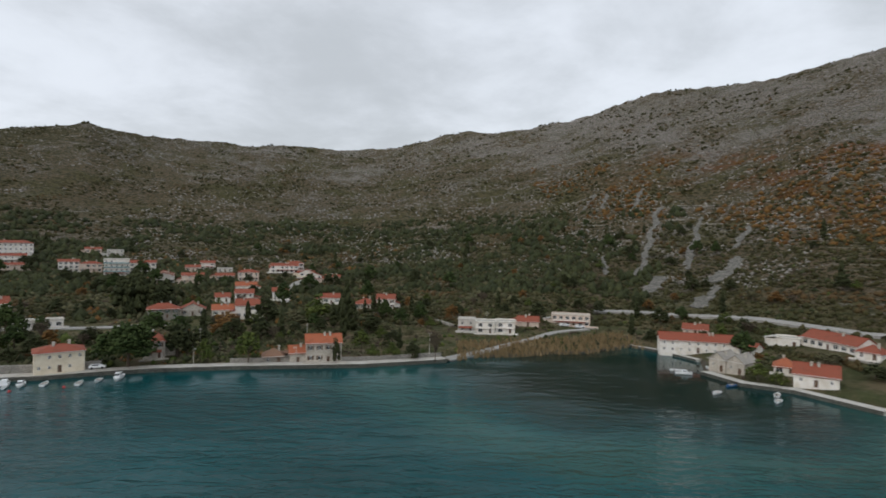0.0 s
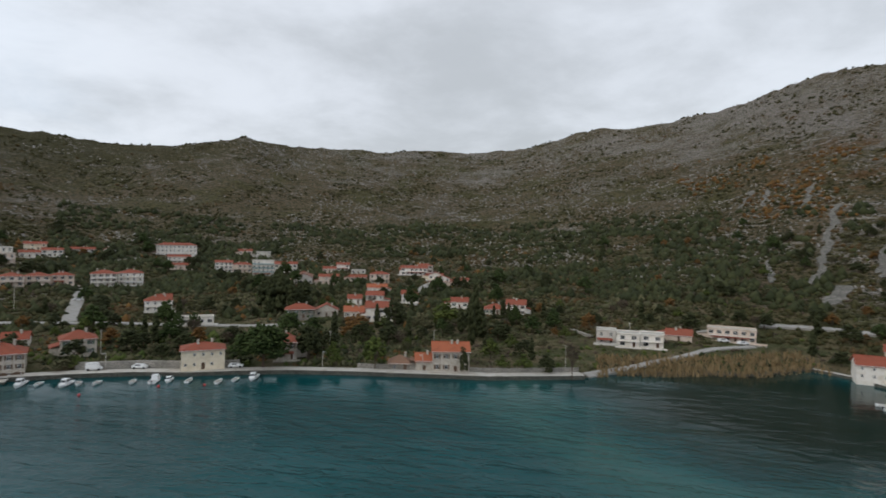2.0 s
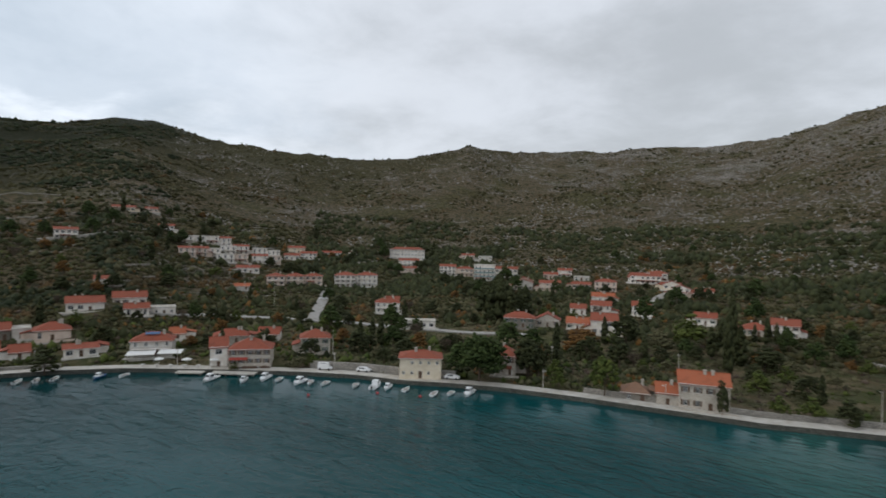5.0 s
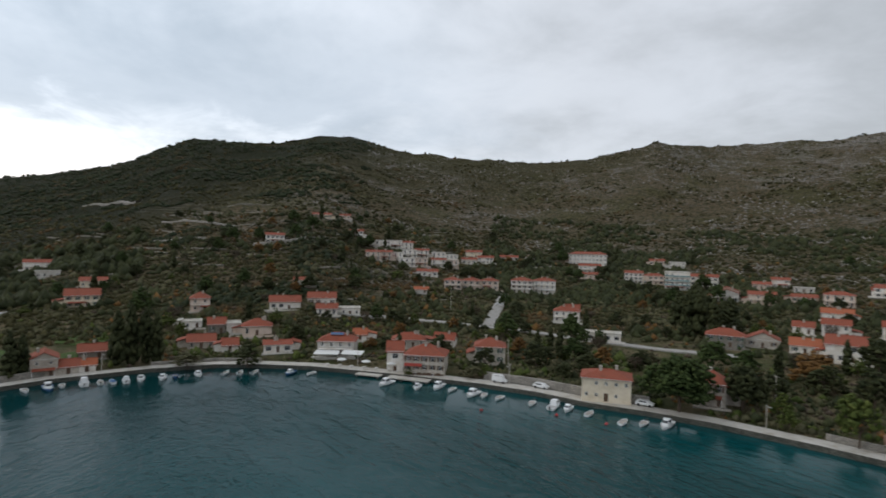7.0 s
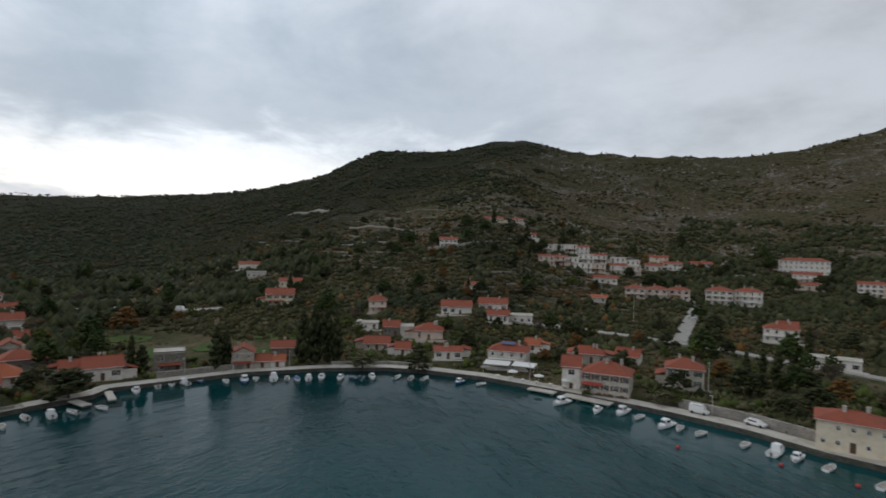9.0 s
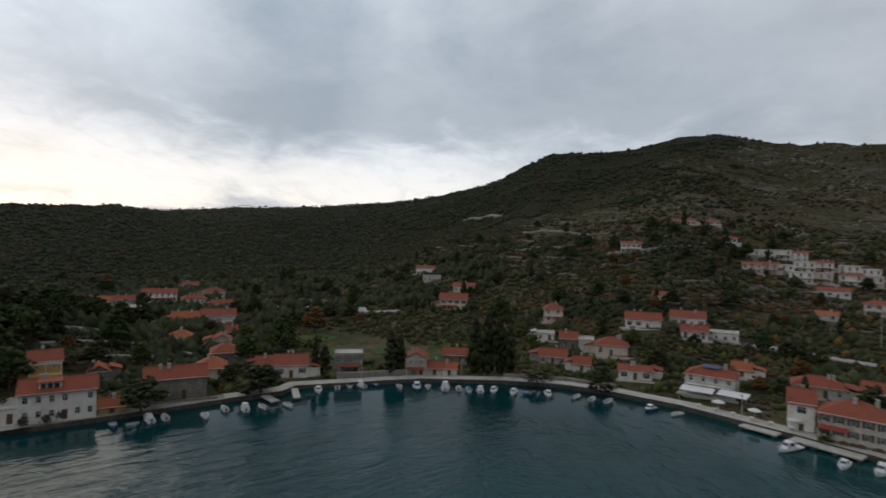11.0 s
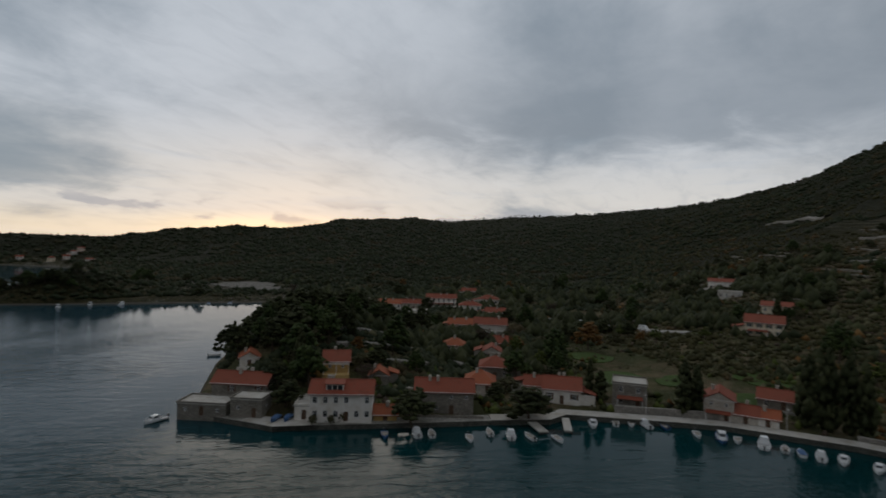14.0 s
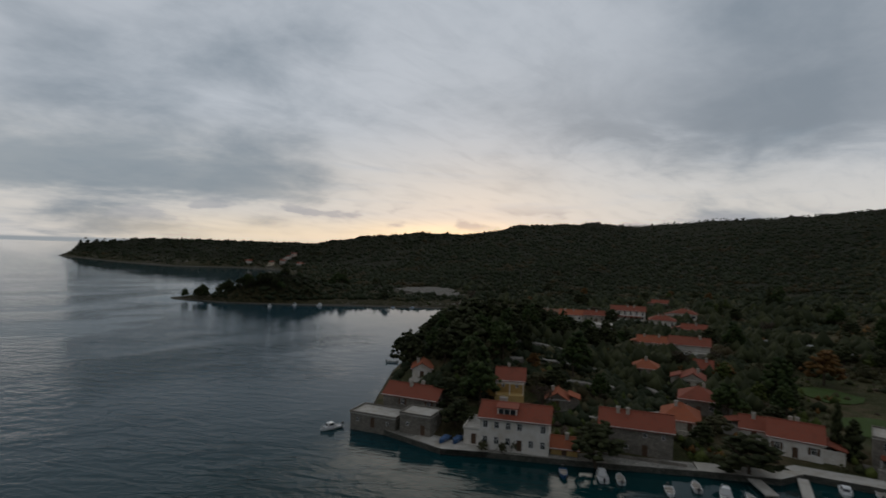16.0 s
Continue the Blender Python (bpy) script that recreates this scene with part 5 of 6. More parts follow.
for kind, (h, wd, shape, leaf, words) in SPECIES.items():
    TREE_MESH[kind] = []
    for variant in range(3):
        trunk = bmesh.new()
        if shape == "spindle":
            limb(trunk, (0, 0, -1.0), (0, 0, h * 0.5), 0.20, 0.10)
            n_ = 130
            z = 0.05 + 0.93 * nrng.random(n_) ** 0.9
            rad = wd / 2 * np.minimum(1.0, (1.02 - z) * 1.9) ** 0.75 * np.minimum(1, (z + 0.08) * 4)
            a = nrng.random(n_) * 2 * np.pi
            rr_ = rad * np.sqrt(nrng.random(n_)) * 0.85
            c = np.stack([np.cos(a) * rr_, np.sin(a) * rr_, z * h], -1)
            s = (0.36 + 0.40 * nrng.random(n_))[:, None] * np.array([1, 1, 2.1])[None] * np.minimum(1, (1.15 - z) * 2.2)[:, None]
        elif shape == "twigs":
            limb(trunk, (0, 0, -1), (0, 0, h * 0.4), 0.2, 0.14)
            for k in range(26):
                a, u_ = nrng.random() * 6.28, nrng.random()
                b0 = (0, 0, h * (0.22 + 0.2 * u_))
                b1 = (math.cos(a) * wd * 0.28, math.sin(a) * wd * 0.28, h * (0.5 + 0.3 * nrng.random()))
                limb(trunk, b0, b1, 0.07, 0.04, 4)
                for q in range(3):
                    a2 = a + nrng.normal() * 0.7
                    limb(trunk, b1, (math.cos(a2) * wd * 0.48, math.sin(a2) * wd * 0.48, h * (0.7 + 0.3 * nrng.random())), 0.035, 0.015, 3)
            n_ = 130
            a, t_ = nrng.random(n_) * 6.28, nrng.random(n_)
            c = np.stack([np.cos(a) * wd * 0.45 * np.sqrt(t_), np.sin(a) * wd * 0.45 * np.sqrt(t_), h * (0.55 + 0.42 * nrng.random(n_))], -1)
            s = (0.16 + 0.2 * nrng.random((n_, 1))) * np.array([[1, 1, 0.8]])
        else:
            lean = nrng.normal(size=2) * 0.25
            limb(trunk, (0, 0, -1), (lean[0], lean[1], h * 0.42), h * 0.030, h * 0.02)
            for k in range(7):
                a = k * 0.9 + nrng.random()
                limb(trunk, (lean[0], lean[1], h * (0.3 + 0.02 * k)), (math.cos(a) * wd * 0.33, math.sin(a) * wd * 0.33, h * (0.55 + 0.25 * nrng.random())), h * 0.012, h * 0.005, 5)
            # lobes first, then clumps over the lobes, so that the outline is uneven with gaps
            lobes = 14
            la = np.arange(lobes) * 2.4 + nrng.random(lobes)
            lr = wd * 0.33 * np.sqrt(np.linspace(0.03, 1, lobes))
            lc = np.stack([np.cos(la) * lr, np.sin(la) * lr, h * (0.82 - 0.42 * np.linspace(0, 1, lobes) ** 0.8 + 0.06 * nrng.normal(size=lobes))], -1)
            n_ = 1300 if kind == "grand" else 165 if kind in ("pine", "oak") else 110
            pick = nrng.integers(0, lobes, n_)
            d = nrng.normal(size=(n_, 3))
            d /= np.linalg.norm(d, axis=1)[:, None]
            rad = (0.55 + 0.5 * nrng.random(n_))[:, None]
            c = lc[pick] + d * rad * np.array([wd * 0.19, wd * 0.19, h * 0.17])
            c[:, 2] = np.maximum(c[:, 2], h * 0.10)
            s = ((0.038 + 0.044 * nrng.random((n_, 1))) * (0.55 if kind == "grand" else 1.16)) * (h + wd) / 2 * np.array([[1.15, 1.15, 0.8]])
        v, f = clumps(c, s, 0.4)
        TREE_MESH[kind].append((finish_mesh("trunk", trunk, bark), clump_mesh("crown", v, f, leaf)))


def tree(kind, x, y, h, wd):
    h0, w0, _, _, words = SPECIES[kind]
    root = new({"pine": "pine_tree", "grand": "pine_tree", "oak": "oak_tree", "olive": "olive_tree", "garden": "garden_tree", "rust": "autumn_tree", "bare": "bare_tree", "cypress": "cypress"}[kind])
    root.matrix_basis = Matrix.LocRotScale((x, y, max(ground_z(x, y), 0.9) - 0.1), Euler((0, 0, rng.random() * 6.28)), (wd / w0, wd / w0, h / h0))
    size = "low" if h < 4.5 else "tall" if h > 12 else "mid-sized"
    tagged(root, f"{size} {words} on the hillside" if ground_z(x, y) > 12 else f"{size} {words} near the waterfront", "tree", f"{kind} trees")
    t, c = TREE_MESH[kind][rng.randrange(3)]
    share("trunk", t, root, Matrix())
    share("crown", c, root, Matrix())
    FOOT.append((x, y, wd * 0.3))
    return root


tree("grand", -95.5, 166.5, 15.5, 19.0)
tree("cypress", -211.5, 58.2, 17.0, 5.0)
tree("cypress", -212.0, 61.8, 18.5, 5.1)
tree("cypress", -211.5, 65.4, 17.5, 5.2)
tree("cypress", -211.0, 68.6, 15.5, 4.3)
tree("cypress", -209.5, 32.6, 12.5, 4.1)
tree("cypress", -210.0, 35.4, 11.5, 3.4)
tree("cypress", -204.5, 13.6, 8.0, 4.0)
tree("cypress", -204.5, 10.9, 11.0, 2.4)
tree("cypress", -206.3, 33.1, 9.7, 4.5)
tree("cypress", -207.7, 35.6, 11.9, 3.4)
tree("oak", -182.8, 2.6, 7.6, 12.0)
tree("oak", -165.4, -18.0, 7.6, 10.3)
tree("cypress", -40.9, 235.0, 23.3, 4.8)
tree("cypress", -38.1, 234.1, 13.7, 4.2)
tree("cypress", -30.6, 265.5, 10.3, 2.7)
tree("cypress", -39.3, 218.6, 20.1, 3.4)
tree("cypress", -156.9, 279.4, 20.2, 8.1)
tree("cypress", -160.6, 273.5, 17.0, 8.1)
tree("oak", -151.6, 282.5, 14.9, 9.4)
tree("cypress", -148.4, 296.0, 12.4, 5.5)
tree("rust", -87.0, 216.5, 9.2, 11.3)
tree("garden", -62.0, 175.4, 10.6, 8.2)
tree("garden", -74.3, 173.7, 5.9, 4.5)
tree("oak", -87.3, 181.5, 10.6, 8.5)
tree("oak", -85.1, 191.6, 8.1, 8.0)
tree("olive", -64.2, 237.6, 9.4, 11.2)
tree("garden", -57.3, 251.3, 12.0, 14.5)
tree("oak", -80.1, 249.8, 11.2, 11.8)
tree("cypress", -150.8, 263.5, 19.1, 5.5)
tree("cypress", -145.5, 264.1, 21.2, 6.2)
tree("cypress", -140.4, 264.9, 17.1, 5.6)
tree("cypress", -140.4, 273.0, 14.7, 5.0)
tree("rust", -205.7, 153.2, 6.3, 5.6)
tree("rust", -194.4, 134.6, 4.3, 6.1)
tree("oak", -86.8, 179.4, 11.6, 9.2)
tree("rust", -95.4, 243.7, 5.8, 13.4)
tree("oak", -85.8, 184.8, 9.4, 4.3)
tree("garden", -78.6, 180.7, 5.7, 5.4)
tree("garden", -69.3, 191.8, 6.3, 8.1)
tree("oak", -69.7, 210.4, 9.5, 8.8)
tree("garden", -160.2, 129.8, 2.5, 3.8)
tree("olive", -147.5, 144.1, 3.9, 6.7)
tree("garden", -145.1, 147.1, 3.7, 5.8)
tree("garden", 96.4, 165.6, 6.1, 7.2)
tree("garden", 100.5, 161.7, 4.0, 6.2)
tree("olive", 126.0, 176.5, 4.1, 9.4)
tree("oak", 127.5, 159.7, 4.9, 7.7)
tree("bare", 126.9, 224.3, 5.2, 6.5)
tree("oak", -196.5, 92.3, 6.7, 8.2)
tree("olive", -202.3, 76.3, 4.3, 10.6)
tree("oak", -155.6, -45.6, 6.2, 7.2)
tree("oak", -159.9, -52.9, 7.2, 7.0)
tree("olive", -157.3, -31.0, 2.6, 2.3)
tree("olive", -152.8, -35.1, 2.5, 2.6)
tree("olive", -155.0, -32.0, 2.5, 2.3)
tree("oak", -34.3, 178.5, 8.5, 3.2)
tree("bare", -1.9, 186.5, 10.7, 5.0)
tree("garden", -23.3, 186.1, 4.7, 5.8)
tree("garden", -16.6, 187.4, 5.2, 6.7)
tree("oak", -9.8, 188.7, 6.1, 5.9)
tree("rust", -266.3, -4.9, 11.1, 12.1)
tree("oak", -181.3, -16.9, 5.0, 6.2)
tree("olive", -267.0, -19.2, 4.5, 6.7)

def clear_of(x, y, extra=0.0):
    """Whether each place is free of houses and roads."""
    ok = np.ones(len(x), bool)
    for fx, fy, fr in FOOT:
        ok &= (x - fx) ** 2 + (y - fy) ** 2 > (fr + extra) ** 2
    return ok


def spread(n_, r0, r1, a0, a1):
    """Places round the bay, as dense to the eye near as far."""
    r = np.exp(nrng.uniform(math.log(r0), math.log(r1), n_))
    a = np.radians(nrng.uniform(a0, a1, n_))
    return MID[0] - np.sin(a) * r, MID[1] + np.cos(a) * r, r, np.degrees(a)


# gardens and groves between the houses
gx_, gy_, gr_, ga_ = spread(6000, 130, 520, -48, 150)
gd_ = shore_distance(gx_, gy_)
gh_ = height(gx_, gy_)
ok = (gd_ > 9) & (gh_ < 60) & clear_of(gx_, gy_, 1.2) & (vnoise(gx_ / 28, gy_ / 28, 4) > 0.36)
ok &= ~((np.abs(gx_ - 35) < 45) & (np.abs(gy_ - 215) < 22))
ok &= ~((ga_ > 82) & (ga_ < 101) & (gd_ < 85) & (gd_ > 14))
for i in np.where(ok)[0][:640]:
    u_ = rng.random()
    mix = ("oak", "oak", "olive", "olive", "garden", "oak", "cypress", "bare", "rust", "pine") if gd_[i] < 160 else ("oak", "olive", "oak", "pine", "cypress", "oak", "rust")
    k = mix[int(u_ * len(mix))]
    size = {"oak": (5.5, 6), "olive": (3.6, 4.6), "garden": (4.5, 5), "cypress": (9, 2.6), "bare": (5, 4.5), "rust": (4.8, 5), "pine": (8, 7)}[k]
    q = rng.uniform(0.8, 1.5)
    tree(k, float(gx_[i]), float(gy_[i]), size[0] * q, size[1] * q)
# trees on the low spit across the cove
for k in range(16):
    tree("oak" if k % 3 else "pine", -196 - k * 3.2 + rng.uniform(-3, 3), -345 + k * 2.6 + rng.uniform(-4, 4), rng.uniform(5, 9), rng.uniform(6, 9))
# the wood on the knoll behind the point
for _ in range(110):
    x, y = -205 + rng.gauss(0, 27), -82 + rng.gauss(0, 20)
    if y < -58 - 0.35 * max(x + 205, 0) and shore_distance(np.array([x]), np.array([y]))[0] > 4 and clear_of(np.array([x]), np.array([y]), 0.5)[0]:
        q = rng.uniform(0.8, 1.2)
        tree(rng.choice(("oak", "pine", "oak", "cypress")), x, y, 8.5 * q, 7 * q if rng.random() < 0.85 else 3)

# maquis, woods and loose rock over the hills
def scatter(name, n_, r0, r1, a0, a1, smin, smax, mat, label, category, rule, flat=0.8, jitter=0.4, sink=0.25):
    x, y, r, a = spread(n_, r0, r1, a0, a1)
    z = height(x, y)
    keep = (shore_distance(x, y) > 5) & rule(x, y, z, r, a) & clear_of(x, y, 0.6)
    x, y, z, r = x[keep], y[keep], z[keep], r[keep]
    s = (smin + (smax - smin) * nrng.random(len(x)) ** 2) * np.clip(0.75 + r / 900, 0.8, 2.2)
    c = np.stack([x, y, z + s * sink], -1)
    v, f = clumps(c, np.stack([s, s, s * flat], -1), jitter)
    ob = new(name, clump_mesh(name, v, f, mat))
    return tagged(ob, label, category, kind="stuff")


scatter("scrub", 80000, 150, 1500, -52, 100, 0.5, 1.8, leaf_scrub, "low dark green maquis scrub over the rocky hills", "scrub",
        lambda x, y, z, r, a: (z > 4) & (fnoise(x / 45, y / 45, 3, 31) + 0.25 * (z < 60) - 0.04 * (z > 170) > 0.47))
scatter("woods", 118000, 150, 2300, 30, 176, 0.7, 2.5, leaf_wood, "dense dark evergreen woods on the western hills", "woods",
        lambda x, y, z, r, a: (a > 58 + 8 * vnoise(x / 90, y / 90, 44)) & (z > 2.5) & ~((a < 96) & (z < 95) & (r < 800) & (fnoise(x / 34, y / 34, 3, 47) < 0.56)) & ~((a > 79) & (a < 105) & (r < 330) & (z < 10)) & (fnoise(x / 70, y / 70, 3, 41) + 0.008 * np.minimum(a - 90, 12) > 0.33), 0.75, 0.5)
scatter("forest_belt", 9000, 300, 640, -30, 48, 1.2, 3.0, leaf_dark, "dark green belt of trees at the foot of the mountain", "woods",
        lambda x, y, z, r, a: (z > 9) & (z < 75) & (fnoise(x / 40, y / 40, 2, 51) > 0.40), 1.1)
scatter("rust_scrub", 5000, 330, 900, -50, -8, 1.0, 2.4, leaf_rust, "rust-coloured autumn shrubs on the mountain slope", "scrub",
        lambda x, y, z, r, a: (z > 45) & (z < 165) & (x > 120) & (fnoise(x / 60, y / 60, 3, 61) > 0.53))
karst = stone("karst_rock", (0.40, 0.375, 0.345), (0.20, 0.185, 0.168), 0.6)
scatter("rocks", 52000, 260, 1400, -52, 62, 0.35, 1.35, karst, "grey limestone outcrops scattered over the slopes", "rocks",
        lambda x, y, z, r, a: (z > 22) & (fnoise(x / 38, y / 38, 3, 71) + 0.0007 * z + np.where(a > 20, 0.005, 0.0025) * np.clip(20 - a, -42, 60) > 0.565), 0.6, 0.45, 0.1)
def in_gardens(seed, part_):
    return lambda x, y, z, r, a: (z < 40) & (vnoise(x / 15, y / 15, seed) > part_) & ~((a > 82) & (a < 101) & (r < 235) & (vnoise(x / 9, y / 9, 5) < 0.7))


def grove(seed, part_):
    return lambda x, y, z, r, a: (z > 3.5) & (z < 70) & (fnoise(x / 28, y / 28, 2, seed) > part_) & ~((a > 84) & (a < 100) & (r < 285))


scatter("dark_grove", 6400, 180, 520, 2, 132, 1.0, 3.0, leaf_dark, "dark evergreen trees crowding round the hillside houses", "trees", grove(91, 0.52), 1.0, 0.45)
scatter("western_grove", 7000, 190, 440, 82, 128, 1.3, 3.4, leaf_dark, "tall dark trees between the fields and the western hills", "trees",
        lambda x, y, z, r, a: (z > 2.2) & (fnoise(x / 24, y / 24, 2, 97) > 0.50) & ~((a < 101) & (r < 242)), 1.15, 0.45, 0.5)
scatter("olive_grove", 5200, 180, 480, -20, 130, 0.8, 2.3, leaf_olive, "grey-green olive trees on the village terraces", "trees", grove(93, 0.50), 0.9, 0.45)
scatter("autumn_grove", 1900, 180, 480, 0, 125, 0.8, 2.2, leaf_rust, "brown and amber autumn trees among the houses", "trees", grove(95, 0.55), 0.95, 0.45)
scatter("garden_bushes", 13000, 140, 430, -46, 140, 0.35, 1.3, leaf_olive, "grey-green garden bushes and hedges between the houses", "bushes", in_gardens(81, 0.35))
scatter("green_shrubs", 8000, 140, 400, -46, 140, 0.3, 1.2, leaf_fresh, "bright green shrubs and vegetable plots in the gardens", "bushes", in_gardens(83, 0.5))
scatter("dry_brush", 11000, 140, 430, -46, 140, 0.3, 1.2, leaf_bare, "dry brown brush and vines on the slopes", "bushes", in_gardens(85, 0.45))
scatter("dark_hedges", 8000, 140, 420, -46, 140, 0.5, 1.7, leaf_dark, "dark evergreen hedges along the garden walls", "bushes", in_gardens(87, 0.52))

def waterfront(seed, part_):
    return lambda x, y, z, r, a: (z < 9) & (shore_distance(x, y) > 6) & (shore_distance(x, y) < 60) & (fnoise(x / 11, y / 11, 2, seed) > part_) & ~((a > 86) & (a < 99) & (r > 178))


scatter("waterfront_hedges", 5500, 130, 300, 4, 132, 0.5, 1.9, leaf_dark, "dark hedges and oleanders behind the quay", "bushes", waterfront(101, 0.50), 1.1, 0.45, 0.4)
scatter("waterfront_greenery", 6000, 130, 300, 4, 132, 0.5, 1.8, leaf_fresh, "leafy green garden bushes behind the quay", "bushes", waterfront(107, 0.50), 1.1, 0.45, 0.4)
scatter("waterfront_shrubs", 7000, 130, 300, 4, 132, 0.5, 1.6, leaf_olive, "grey-green garden shrubs behind the quay", "bushes", waterfront(103, 0.52), 1.0, 0.45, 0.4)
scatter("waterfront_vines", 5000, 130, 300, 4, 132, 0.4, 1.3, leaf_rust, "russet vines and shrubs in the waterfront gardens", "bushes", waterfront(105, 0.57), 0.9, 0.45, 0.3)

# dry reeds on the soft shore
rx, ry, rr_, ra_ = spread(16000, 150, 260, -42, -5)
rd = shore_distance(rx, ry)
ok = (rd > -1.5) & (rd < 16) & (rx > 6) & (rx < 82) & (ry > 185) & clear_of(rx, ry)
rx, ry, rd = rx[ok], ry[ok], rd[ok]
verts, faces = [], []
for i in range(len(rx)):
    b = np.array((rx[i], ry[i], max(0.9 if rd[i] > 0 else -0.2, 0) if rd[i] < 1 else ground_z(rx[i], ry[i])))
    a, hh = nrng.random() * 6.28, 1.2 + 1.2 * nrng.random()
    s = np.array((math.cos(a), math.sin(a), 0)) * 0.22
    tip = b + np.array((nrng.normal() * 0.35, nrng.normal() * 0.35, hh))
    k = len(verts)
    verts += [tuple(b - s), tuple(b + s), tuple(tip + s * 0.6), tuple(tip - s * 0.6)]
    faces.append((k, k + 1, k + 2, k + 3))
reeds = tagged(from_arrays("reeds", verts, faces, reed_mat), "dry straw-coloured reeds along the soft shore", "reeds", kind="stuff")

# lawns
lawn_mat = foliage("lawn_grass", (0.034, 0.066, 0.013), (0.060, 0.095, 0.024))
for pts, wd in (([(-222, 44), (-230, 52)], 9), ([(-222, 14), (-238, 12)], 12), ([(-228, 26), (-240, 30)], 8), ([(-258, -8), (-250, 6)], 13), ([(-250, 44), (-240, 56)], 11), ([(-385, -66), (-380, -54)], 12)):
    draped("lawn", pts, wd, lawn_mat, "bright green mown lawn behind the waterfront", "lawn", 0.25, ragged=0.3)

# ---- boats ----
hull_white = plain("white_gelcoat", (0.72, 0.73, 0.73), 0.3, wear=0.08)
hull_blue = plain("blue_boat_paint", (0.03, 0.10, 0.24), 0.4, wear=0.2)
deck_grey = plain("boat_deck", (0.58, 0.58, 0.57), 0.6)
deck_wood = plain("boat_wood", (0.42, 0.38, 0.33), 0.6)
motor_black = plain("outboard_black", (0.03, 0.03, 0.032), 0.4)
canvas_blue = plain("boat_cover_canvas", (0.06, 0.12, 0.24), 0.85)


def hull_meshes(length, beam):
    sections = [(-0.5, 0.86, 0.0), (-0.2, 1.0, 0.0), (0.1, 0.94, 0.03), (0.32, 0.66, 0.10), (0.45, 0.30, 0.18), (0.5, 0.04, 0.24)]
    bm = bmesh.new()
    rings = []
    for s, b, up_ in sections:
        hb, x = beam / 2 * b, s * length
        pts = [(x, hb, 0.55 + up_), (x, hb * 0.9, 0.15), (x, hb * 0.5, -0.12), (x, 0, -0.25), (x, -hb * 0.5, -0.12), (x, -hb * 0.9, 0.15), (x, -hb, 0.55 + up_), (x, -hb + min(0.1, hb * 0.5), 0.57 + up_), (x, hb - min(0.1, hb * 0.5), 0.57 + up_)]
        rings.append([bm.verts.new(p) for p in pts])
    for r0, r1 in zip(rings, rings[1:]):
        for i in (0, 1, 2, 3, 4, 5, 6, 8):
            j = (i + 1) % 9
            bm.faces.new((r0[i], r0[j], r1[j], r1[i]))
    bm.faces.new(rings[0][:7])
    bmesh.ops.recalc_face_normals(bm, faces=bm.faces)
    deck = bmesh.new()
    lo = [[deck.verts.new((s * length, k * beam / 2 * b * 0.9, 0.30 + up_)) for k in (-1, 1)] for s, b, up_ in sections[:-1]]
    for r0, r1 in zip(lo, lo[1:]):
        deck.faces.new((r0[0], r0[1], r1[1], r1[0]))
    for s in (-0.28, 0.02, 0.2):
        box(deck, s * length - 0.14, s * length + 0.14, -beam * 0.42, beam * 0.42, 0.32, 0.50)
    return bm, deck


